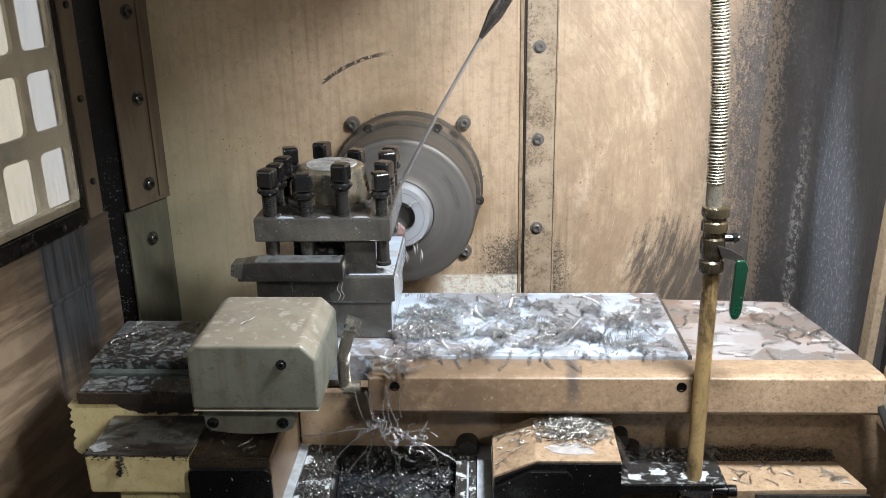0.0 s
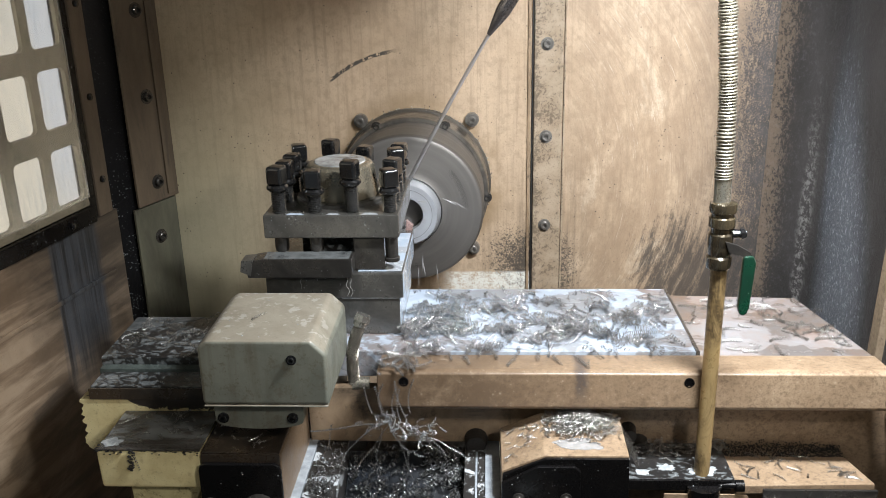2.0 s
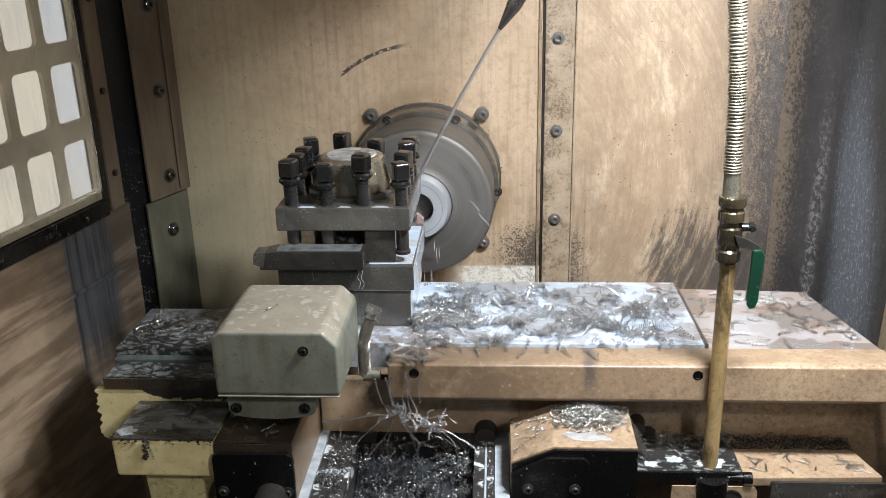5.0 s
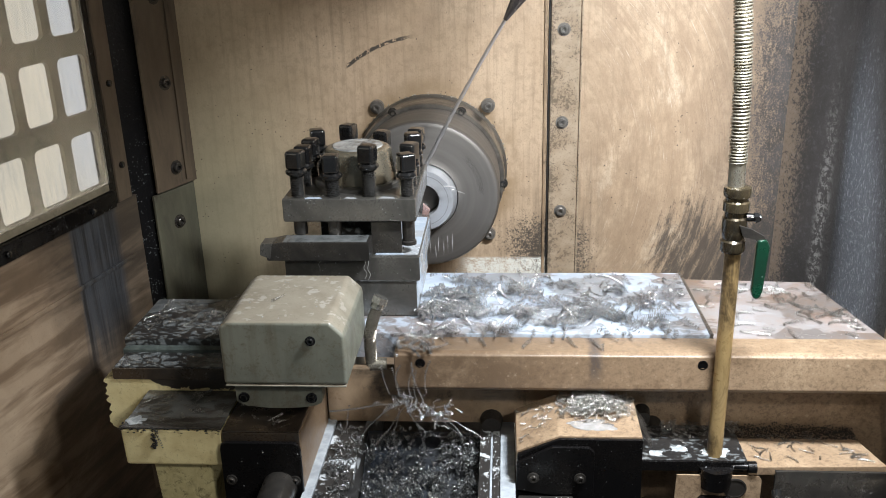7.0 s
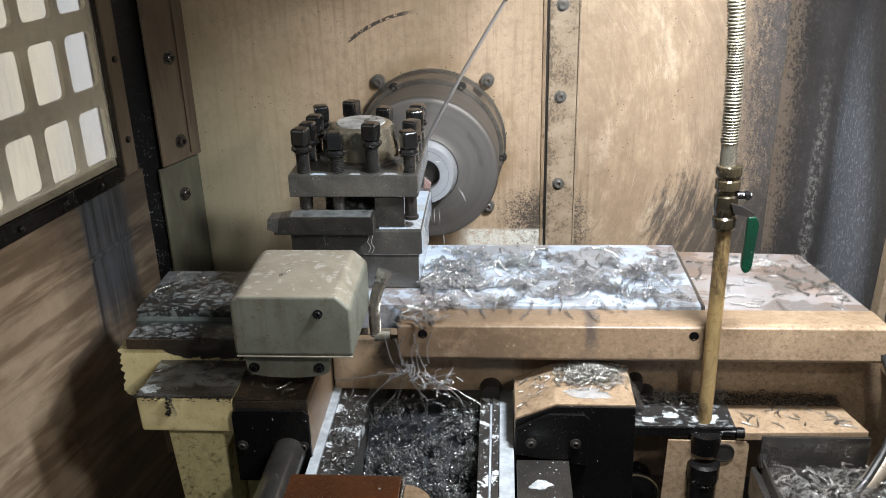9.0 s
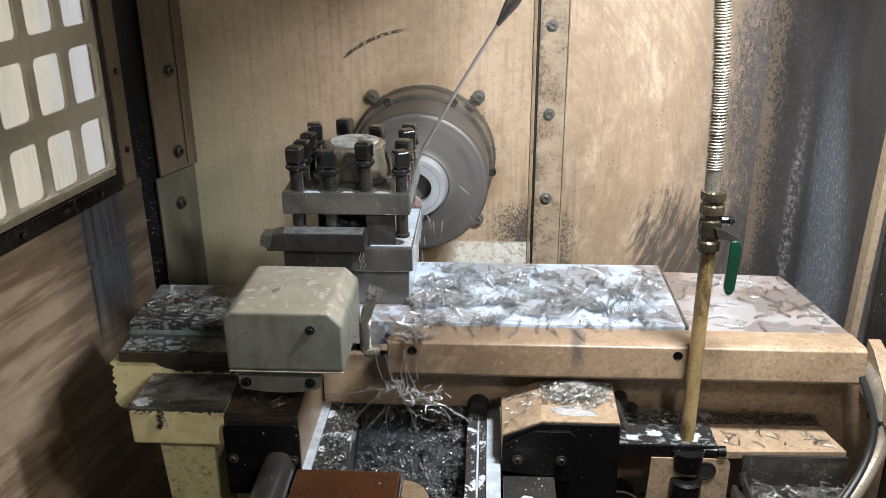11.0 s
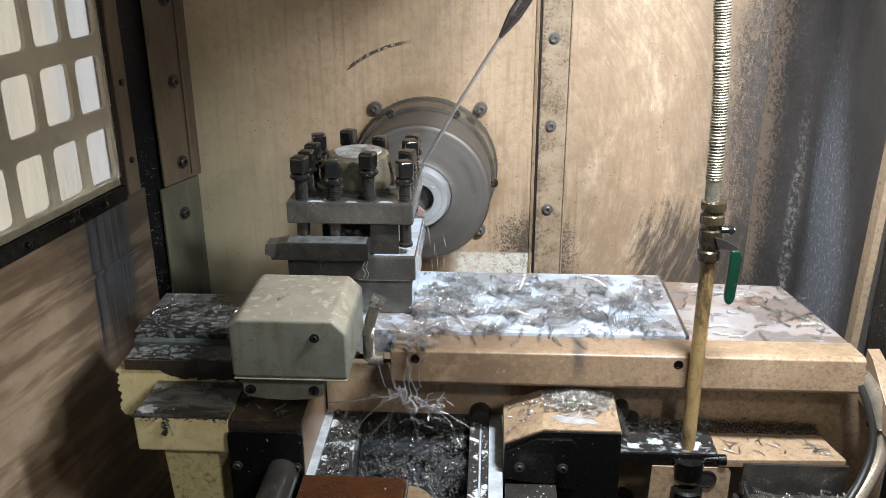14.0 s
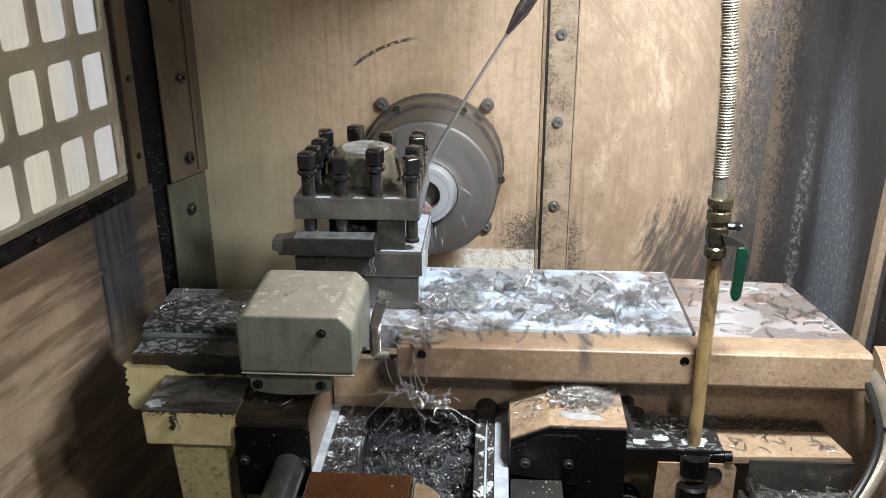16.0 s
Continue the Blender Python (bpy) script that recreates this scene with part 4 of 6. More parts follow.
def spindle_flange():
    ob = thing("spindle_flange", AXIS, "fixed grey steel flange ring bolted round the spindle", "flange")
    prof = [(0.055, -0.0005), (0.1195, -0.0005), (0.1195, -0.008), (0.1165, -0.011), (0.1160, -0.052), (0.1145, -0.055), (0.055, -0.055)]
    part("ring", lathe(prof, AXIS, "y", 72), M_HOUSING, ob)
    for s in (-1, 1):
        for zz in (0.099, -0.110):
            x, z = -0.0385 + s * 0.0860, 1.178 + zz
            part("lug", rod((x, -0.0005, z), (x, -0.009, z), 0.0110, 0.0105, 20), M_BOLT, ob, "round dirty lug")
            part("bolt", screw_head((x, -0.009, z), 0.0062), M_BOLT, ob, "dark socket bolt")
    for a in (63, 117, -5, 185):
        x, z = AXIS[0] + 0.1135 * math.cos(radians(a)), AXIS[2] + 0.1135 * math.sin(radians(a))
        part("cap_screw", screw_head((x, -0.051, z), 0.0052), M_DARK_STEEL, ob, "dark socket cap screw")
    rng = random.Random(5)
    bm = bmesh.new()
    for k in range(130):
        a = rng.uniform(-0.5, 3.3)
        r = 0.1195 + rng.uniform(0, 0.002)
        bmesh.ops.create_icosphere(bm, subdivisions=1, radius=rng.uniform(0.0005, 0.0015), matrix=Matrix.Translation((AXIS[0] + r * math.cos(a), -0.002 - rng.uniform(0, 0.006), AXIS[2] + r * math.sin(a))))
    tagged(part("rim_swarf", bm, M_CHIP_DARK), "fine dark swarf packed round the flange rim", "swarf", kind="stuff")


def chuck():
    """The chuck and the turned part in it: one spinning body."""
    ob = thing("spindle_chuck", AXIS, "spinning grey steel collet chuck", "chuck")
    body = [(0.05, -0.057), (0.1090, -0.057), (0.1090, -0.139), (0.1060, -0.1445), (0.1005, -0.147), (0.060, -0.1505), (0.050, -0.1545), (0.050, -0.148)]
    part("body", lathe(body, AXIS, "y", 96), M_CHUCK, ob)
    rng = random.Random(2)
    for k in range(3):
        a = 2 * math.pi * k / 3 + 0.4
        x, z = AXIS[0] + 0.083 * math.cos(a), AXIS[2] + 0.083 * math.sin(a)
        part("wrench_hole", lathe([(0.0045, -0.1486), (0.0045, -0.1496), (0.003, -0.1496), (0.003, -0.1488), (0, -0.1488)], (x, 0, z), "y", 14), M_BLACK, ob)
    work = [(0.0485, -0.140), (0.0485, -0.158), (0.0435, -0.170), (0.0240, -0.170), (0.0232, -0.1690), (0.0230, -0.150), (0.0228, -0.080), (0.0238, -0.079), (0.0400, -0.079), (0.0400, -0.140)]
    ring = lathe(work, AXIS, "y", 96)
    bmesh.ops.delete(ring, geom=[f for f in ring.faces if len(f.verts) > 4], context="FACES")
    bmesh.ops.recalc_face_normals(ring, faces=ring.faces[:])
    part("turned_part", ring, M_WORK, ob, "bright freshly turned steel ring with a bore")
    # the shade inside the bore is put into a darker steel
    part("bore", lathe([(0.0227, -0.1600), (0.0225, -0.1590), (0.0225, -0.0750), (0.0, -0.0750)], AXIS, "y", 48, open_start=True), M_BORE, ob, "wet bore with its inner shade painted dark")
    return ob


# ---- tool post ----
def square_screw(at, top, parent):
    x, y, z = at
    rng = random.Random(round(x * 9000 + y * 5000))
    bm = bmesh.new()
    # thread: a stack of grooves
    prof = []
    zz = z - 0.004
    while zz < top - 0.026:
        prof += [(0.0066, zz), (0.0083, zz + 0.0010), (0.0066, zz + 0.0020)]
        zz += 0.0021
    prof = [(0.0, z - 0.004)] + prof + [(0.0, zz)]
    sc = part("clamp_screw", lathe(prof, (x, y, 0), "z", 18), M_THREAD, parent, "black square-head clamping screw")
    h = lathe([(0, top - 0.0285), (0.0105, top - 0.0285), (0.0125, top - 0.0262), (0.0125, top - 0.0238), (0.0105, top - 0.0215), (0, top - 0.0215)], (x, y, 0), "z", 24)
    own = box(x - 0.0095, x + 0.0095, y - 0.0095, y + 0.0095, top - 0.0215, top, 0.0034, seg=3)
    bmesh.ops.rotate(own, verts=own.verts, cent=(x, y, 0), matrix=Matrix.Rotation(rng.uniform(-0.5, 0.5), 3, "Z"))
    part("head", merged(h, own), M_BLACK, sc)


def tool_post():
    ob = thing("tool_post", (-0.107, -0.33, 1.10), "square four-way steel tool post wet with coolant", "tool post")
    part("lower_block", box(-0.187, -0.032, -0.402, -0.245, 1.1005, 1.1465, 0.0015), M_STEEL, ob)
    up = box(-0.188, -0.027, -0.405, -0.240, 1.1475, 1.178, 0.0015)
    part("upper_block", up, M_STEEL, ob)
    part("milk_film", box(-0.080, -0.029, -0.398, -0.26, 1.1781, 1.1790, 0.0004), M_FILM, ob, "film of white coolant")
    rng = random.Random(8)
    for x, z0, z1 in ((-0.092, 1.150, 1.178), (-0.088, 1.149, 1.177), (-0.146, 1.16, 1.178)):
        run = smooth_path([(x + rng.uniform(-0.002, 0.002), -0.4052, z0 + (z1 - z0) * k / 4) for k in range(5)], 4)
        part("coolant_run", tube(run, 0.0004, 6), M_RUN, ob, "white run of coolant")
    part("joint_film", box(-0.100, -0.0325, -0.4035, -0.400, 1.1462, 1.1478, 0.0004), M_MILK, ob, "white coolant in the joint")
    # pale patches standing in for wet highlights along the plate's front edge
    for x0, x1 in ((-0.158, -0.137), (-0.112, -0.096), (-0.072, -0.052)):
        part("edge_highlight", prism([(x0, -0.4040), (x1, -0.4040), (x1 - 0.004, -0.3985), (x0 + 0.003, -0.3970)], "z", 1.2494, 1.2500, 0.0002), M_FILM, ob, "pale patch painted for a wet highlight at the edge")
    part("side_film", prism([(-0.404, 1.1505), (-0.36, 1.1482), (-0.30, 1.150), (-0.262, 1.1482), (-0.262, 1.1772), (-0.404, 1.1772)], "x", -0.0272, -0.0263, 0.0003), M_FILM, ob, "white coolant running down the side")
    part("side_film", prism([(-0.400, 1.108), (-0.372, 1.116), (-0.34, 1.1035), (-0.30, 1.112), (-0.26, 1.104), (-0.26, 1.1455), (-0.400, 1.1455)], "x", -0.0322, -0.0314, 0.0003), M_FILM, ob, "white coolant running down the side")
    part("core", box(-0.150, -0.064, -0.365, -0.285, 1.178, 1.2215, 0.001), M_PUDDLE, ob)
    part("shim", box(-0.084, -0.048, -0.396, -0.30, 1.1795, 1.219, 0.0015), M_DARK_STEEL, ob, "dark tool shank")
    part("top_plate", box(-0.185, -0.029, -0.405, -0.250, 1.2215, 1.2495, 0.0022), M_STEEL, ob)
    part("cap_base", lathe([(0, 1.2495), (0.054, 1.2495), (0.054, 1.2535), (0.052, 1.255), (0, 1.255)], (-0.105, -0.330, 0), "z", 40), M_STEEL, ob)
    part("cap", lathe([(0, 1.2551), (0.0455, 1.2551), (0.0455, 1.258), (0.0405, 1.289), (0.038, 1.2925), (0.034, 1.294), (0, 1.2945)], (-0.105, -0.330, 0), "z", 48), M_CAP, ob, "olive conical cap wet on top")
    part("cap_puddle", lathe([(0, 1.2942), (0.031, 1.2940), (0.030, 1.2952), (0, 1.2955)], (-0.105, -0.330, 0), "z", 32), M_CAPFILM, ob, "wet film on the cap")
    xs, ys = (-0.168, -0.127, -0.084, -0.040), (-0.391, -0.350, -0.307, -0.264)
    tops = {(0, 0): 1.304, (1, 0): 1.299, (2, 0): 1.310, (3, 0): 1.300, (0, 1): 1.300, (0, 2): 1.298, (0, 3): 1.300, (3, 1): 1.302, (3, 2): 1.304, (3, 3): 1.300, (1, 3): 1.306, (2, 3): 1.297}
    for (i, j), top in tops.items():
        square_screw((xs[i], ys[j], 1.2495), top, ob)
    for x in (-0.168, -0.127):
        part("screw_end", lathe([(0, 1.203), (0.0075, 1.203), (0.0082, 1.206), (0.0082, 1.2215)], (x, -0.391, 0), "z", 16), M_DARK_STEEL, ob)
    part("screw_end", lathe([(0, 1.190), (0.009, 1.190), (0.009, 1.194), (0.0075, 1.195), (0.0075, 1.2215)], (-0.040, -0.391, 0), "z", 16), M_DARK_STEEL, ob)
    tool = thing("cutting_tool", (-0.15, -0.41, 1.18), "dark square-shank cutting tool clamped in the post", "tool")
    part("shank", prism([(-0.204, 1.1795), (-0.083, 1.1795), (-0.083, 1.2025), (-0.186, 1.2025), (-0.206, 1.1985)], "y", -0.422, -0.395, 0.0012), M_DARK_STEEL, tool)
    part("shank_film", box(-0.184, -0.086, -0.4205, -0.397, 1.2024, 1.2030, 0.0002), M_SHANK_FILM, tool, "grey wet film")
    part("tip", prism([(-0.212, 1.187), (-0.200, 1.182), (-0.196, 1.2015), (-0.210, 1.2005)], "y", -0.4225, -0.400, 0.0008), M_STEEL, tool, "bright worn tip")
    bar = thing("boring_bar", (-0.045, -0.25, 1.16), "slim boring bar reaching into the turned part", "tool")
    part("bar", rod((-0.052, -0.30, 1.198), (-0.052, -0.10, 1.165), 0.007), M_DARK_STEEL, bar)
    part("insert", prism([(-0.038, 1.176), (-0.030, 1.173), (-0.027, 1.184), (-0.036, 1.192)], "y", -0.247, -0.239, 0.0008), M_COPPER, bar, "pinkish carbide insert")


M_BORE = oily_steel("shaded_bore", (0.05, 0.05, 0.052), (0.022, 0.022, 0.023), 0.30, 0.4)
M_RUN = plain("dried_coolant", (0.34, 0.34, 0.33), 0.3)
M_FILM = wet_steel("coolant_film", 1.0, (0.50, 0.54, 0.58), (0.42, 0.44, 0.46))
M_SHANK_FILM = plain("shank_film", (0.135, 0.145, 0.148), 0.14, 0.0, 0.6, 60.0)
M_CAPFILM = plain("wet_cap_film", (0.50, 0.52, 0.52), 0.14, 0.3, 0.8, 45.0)
M_THREAD = oily_steel("oily_thread", (0.13, 0.13, 0.127), (0.06, 0.06, 0.06), 0.24, 0.8)
M_COPPER = plain("pink_carbide", (0.40, 0.27, 0.25), 0.3, 0.4)


# ---- cross slide ----
def cross_slide():
    ob = thing("cross_slide", (0.05, -0.40, 1.05), "long steel cross slide under tan covers, wet with coolant", "machine slide")
    part("slide_plate", box(-0.190, 0.3045, -0.448, -0.262, 1.068, 1.100, 0.001), M_WET, ob, "wet grey steel plate with milky pools")
    part("end_plate", prism([(0.3055, -0.268), (0.468, -0.278), (0.501, -0.447), (0.3055, -0.447)], "z", 1.068, 1.0935, 0.0008), M_WET_END, ob, "lower end plate stained brown")
    part("step_edge", prism([(0.3025, -0.262), (0.3055, -0.262), (0.3085, -0.449), (0.3050, -0.449)], "z", 1.094, 1.1012, 0.0005), M_DARK_STEEL, ob)
    front = [(-0.4485, 1.056), (-0.4485, 1.0965), (-0.4930, 1.1014), (-0.5000, 1.0988), (-0.5030, 1.060), (-0.500, 1.056)]
    part("front_cover", prism(front, "x", -0.050, 0.500, 0.0018), M_COVER, ob, "tan painted front cover with dried oil")
    part("hole", lathe([(0.0055, 0), (0.0055, -0.0012), (0.0042, -0.0014), (0.0042, -0.0008), (0, -0.0008)], (0.2865, -0.5002, 1.0895), "y", 18), M_BLACK_PAINT, ob, "black screw hole")
    part("hole", lathe([(0.0055, 0), (0.0055, -0.0012), (0.0042, -0.0014), (0.0042, -0.0008), (0, -0.0008)], (-0.0205, -0.5002, 1.0895), "y", 18), M_BLACK_PAINT, ob, "black screw hole")
    part("back_skirt", box(-0.19, 0.465, -0.2615, -0.2585, 0.98, 1.085, 0.0005), M_TAN, ob)
    part("rear_plate", box(-0.372, -0.1905, -0.462, -0.350, 1.062, 1.0985, 0.001), M_PUDDLE, ob, "black plate with grey coolant puddles")
    part("grey_film", prism([(-0.370, -0.3515), (-0.285, -0.3515), (-0.296, -0.362), (-0.318, -0.366), (-0.334, -0.378), (-0.352, -0.381), (-0.370, -0.392)], "z", 1.0984, 1.0991, 0.0002), M_SHANK_FILM, ob, "smooth grey film of coolant")
    part("groove", box(-0.370, -0.1905, -0.474, -0.4625, 1.062, 1.0900, 0.0008), M_GROOVE, ob, "greenish groove")
    part("rear_ledge", box(-0.366, -0.1905, -0.5095, -0.4745, 1.060, 1.0870, 0.001), M_PUDDLE, ob)
    part("rear_face", box(-0.3675, -0.150, -0.5125, -0.5098, 1.0722, 1.0855, 0.0004), M_BROWNFILM, ob)


M_GROOVE = plain("green_grey_paint", (0.11, 0.135, 0.125), 0.35, 0.0, 0.6, 40.0)


def slide_body():
    ob = thing("saddle", (0.1, -0.45, 0.90), "tan painted saddle casting under the cross slide", "casting")
    part("web", prism([(0.19, 0.86), (0.57, 0.86), (0.57, 1.0555), (0.19, 1.0555)], "y", -0.452, -0.440, 0.001), M_TAN, ob)
    part("bridge", box(-0.138, 0.1895, -0.4535, -0.440, 0.985, 1.0555, 0.001), M_WEB, ob, "oily brown bridge over the bed")
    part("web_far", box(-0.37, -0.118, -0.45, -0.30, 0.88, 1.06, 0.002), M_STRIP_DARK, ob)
    part("chute", prism([(-0.454, 0.972), (-0.570, 0.915), (-0.570, 0.905), (-0.454, 0.962)], "x", -0.0920, 0.0435, 0.0006), M_CHUTE, ob, "blue-black sloping sheet in the chip gap")
    part("side_bracket", prism([(-0.45, 1.09), (-0.47, 1.085), (-0.535, 1.045), (-0.535, 1.02), (-0.45, 1.02)], "x", 0.520, 0.535, 0.001), M_TAN, ob)
    for x, z, s in ((0.057, 0.990, 0.014), (0.232, 1.003, 0.010), (0.245, 0.985, 0.012)):
        part("knob", rod((x, -0.452, z), (x, -0.470, z), s, s * 0.8, 14), M_SLUDGE, ob)
    # end casting, cream paint
    rough_edge = [(-0.3790 + 0.0045 * noise.noise((z * 210, 3.3, 0.7)) + 0.0025 * noise.noise((z * 560, 1.1, 0.2)), z) for z in [1.0705 - 0.0026 * k for k in range(24)]]
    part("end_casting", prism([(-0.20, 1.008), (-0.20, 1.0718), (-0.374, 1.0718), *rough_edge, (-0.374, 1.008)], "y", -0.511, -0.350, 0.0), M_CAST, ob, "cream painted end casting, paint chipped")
    part("ledge", prism([(-0.330, 1.012), (-0.222, 1.012), (-0.222, 1.056), (-0.331, 1.056)], "y", -0.590, -0.5115, 0.004), M_CAST, ob, "cream painted ledge with an oily top")
    part("ledge_film", box(-0.329, -0.2220, -0.5895, -0.5118, 1.0562, 1.0585, 0.001), M_LEDGE_FILM, ob, "grey oily film edged with black dirt")
    part("corner_puddle", puddle(-0.318, -0.577, 1.0586, 0.011, 0.0075, 6.1), M_MILK, ob, "pale coolant puddle")
    part("leg", prism([(-0.305, 1.011), (-0.225, 1.011), (-0.238, 0.985), (-0.243, 0.80), (-0.292, 0.80)], "y", -0.580, -0.52, 0.003), M_CAST_GREEN, ob, "stained cream leg")
    part("leg_back", box(-0.238, -0.205, -0.535, -0.50, 0.80, 1.0, 0.002), M_CAST_GREEN, ob)


def left_wing():
    ob = thing("saddle_wing", (-0.178, -0.55, 0.95), "oily brown saddle wing with a black way wiper", "casting", "saddle wings")
    part("wing", box(-0.222, -0.139, -0.590, -0.453, 0.975, 1.0535, 0.003), M_COVER, ob)
    film = box(-0.2216, -0.1405, -0.5895, -0.4535, 1.0537, 1.0556, 0.0008)
    box(-0.2210, -0.1400, -0.5915, -0.5902, 1.030, 1.0545, 0.0005, film)
    part("top_film", film, M_BROWNFILM, ob, "brown oily film")
    outline = [(-0.2235, 0.953), (-0.1400, 0.953), (-0.1385, 0.985), (-0.1385, 1.038), (-0.1405, 1.0435), (-0.1450, 1.0460), (-0.2170, 1.0460), (-0.2220, 1.0435), (-0.2235, 1.038)]
    w = part("way_wiper", prism(outline, "y", -0.5970, -0.5920, 0.0012), M_BLACK_PAINT, ob, "black painted wiper plate")
    for x in (-0.2145, -0.1465):
        part("screw", screw_head((x, -0.5970, 1.001), 0.004), M_DARK_STEEL, w)


M_BROWNFILM = oily_steel("brown_oil_film", (0.060, 0.044, 0.030), (0.016, 0.013, 0.011), 0.30, 0.0, wet=0.5)


def right_wing():
    ob = thing("saddle_wing", (0.15, -0.53, 0.95), "tan saddle wing with a chamfered edge and black way wiper", "casting", "saddle wings")
    prof = [(0.0845, 0.90), (0.218, 0.90), (0.216, 1.040), (0.129, 1.040), (0.0845, 1.021)]
    part("wing", prism(prof, "y", -0.566, -0.480, 0.0016), M_TAN, ob)
    part("front", prism([(0.085, 0.90), (0.218, 0.90), (0.2155, 1.0385), (0.130, 1.0385), (0.086, 1.0195)], "y", -0.5705, -0.5665, 0.0008), M_BLACK_PAINT, ob, "black oily front face")
    w = part("way_wiper", prism([(0.0848, 0.979), (0.166, 0.965), (0.166, 1.026), (0.160, 1.032), (0.122, 1.032), (0.0848, 1.012)], "y", -0.576, -0.571, 0.001), M_BLACK_PAINT, ob, "black painted wiper plate")
    for x in (0.1025, 0.1515):
        part("screw", screw_head((x, -0.576, 0.995), 0.0042), M_DARK_STEEL, w, "dark socket screw")
    part("way_guard", box(0.0868, 0.145, -0.95, -0.5775, 0.93, 0.974, 0.0015), M_DARK_STEEL, ob, "dark steel way guard with milky splashes")
    part("guard_puddle", puddle(0.112, -0.622, 0.9742, 0.012, 0.007, 5.2), M_MILK, ob, "white coolant puddle")


def droplets(name, seed, flats, walls, label):
    """Beads of coolant thrown over the flat faces near the cut."""
    rng = random.Random(seed)
    verts, faces = [], []

    def bead(x, y, z, r, up):
        k = len(verts)
        n = 7
        for ring, h in ((1.0, 0.0), (0.72, 0.45), (0.0, 0.62)):
            for i in range(n if ring else 1):
                a = 2 * math.pi * i / n
                u, v = r * ring * math.cos(a), r * ring * math.sin(a)
                verts.append((x + u, y + v, z + r * h) if up else (x + u, y - r * h, z + v * 1.4))
        for i in range(n):
            j = (i + 1) % n
            faces.append((k + i, k + j, k + n + j, k + n + i))
            faces.append((k + n + i, k + n + j, k + 2 * n))

    for x0, x1, y0, y1, z, n in flats:
        for k in range(n):
            bead(rng.uniform(x0, x1), rng.uniform(y0, y1), z, 0.0003 + 0.0009 * rng.random() ** 3, True)
    for x0, x1, y, z0, z1, n in walls:
        for k in range(n):
            bead(rng.uniform(x0, x1), y, rng.uniform(z0, z1), 0.0002 + 0.0004 * rng.random() ** 2, False)
    me = bpy.data.meshes.new(name)
    me.from_pydata(verts, [], faces)
    me.polygons.foreach_set("use_smooth", [True] * len(me.polygons))
    me.materials.append(M_MILK)
    tagged(new(name, me), label, "coolant", kind="stuff")


SLIDE_FLATS = (
    (-0.184, -0.03, -0.404, -0.252, 1.2496, 110),
    (-0.186, -0.029, -0.403, -0.37, 1.1781, 25),
    (-0.2, -0.1, -0.595, -0.485, 1.1861, 14),
    (0.09, 0.143, -0.66, -0.58, 0.9741, 40),
    (0.221, 0.335, -0.523, -0.458, 0.9851, 50),
    (-0.365, -0.21, -0.46, -0.352, 1.0986, 40),
    (0.31, 0.47, -0.44, -0.29, 1.0936, 20),
)
SLIDE_WALLS = (
    (-0.184, -0.03, -0.4051, 1.223, 1.248, 40),
    (-0.187, -0.028, -0.4051, 1.149, 1.177, 14),
    (0.088, 0.164, -0.5761, 0.985, 1.015, 10),
    (0.17, 0.214, -0.5706, 0.93, 1.03, 8),
    (-0.22, -0.142, -0.5956, 0.965, 1.03, 14),
)
BED_FLATS = (
    (-0.128, -0.094, -0.66, -0.46, 0.9841, 90),
    (0.045, 0.056, -0.66, -0.46, 0.9841, 60),
    (0.0595, 0.067, -0.66, -0.46, 0.9841, 50),
)


def smears():
    """Loose wet dirt: drips over the cream ledge and a white pool on the wing."""
    rng = random.Random(31)
    bm = bmesh.new()
    for k in range(300):
        x = rng.uniform(-0.332, -0.222)
        d = rng.random() ** 2
        drop = rng.random() ** 3 * 0.006
        bmesh.ops.create_icosphere(bm, subdivisions=1, radius=rng.uniform(0.0005, 0.0014), matrix=Matrix.Translation((x, -0.5905 + d * 0.012, 1.0580 - (drop if d < 0.1 else 0))) @ Matrix.Diagonal((1.5, 0.8, 0.6, 1)))
    for k in range(60):
        u = rng.random()
        bmesh.ops.create_icosphere(bm, subdivisions=1, radius=rng.uniform(0.0006, 0.0014), matrix=Matrix.Translation((-0.292 + rng.gauss(0, 0.002) - 0.004 * u, -0.5915, 1.058 - 0.024 * u)))
    tagged(part("ledge_sludge", bm, M_SLUDGE), "black sludge dripping over the cream ledge", "sludge", kind="stuff")
    bm = puddle(0.166, -0.545, 1.0402, 0.026, 0.010, 2.4)
    tagged(part("wing_coolant", bm, M_THIN), "white coolant pooled on the saddle wing", "coolant")


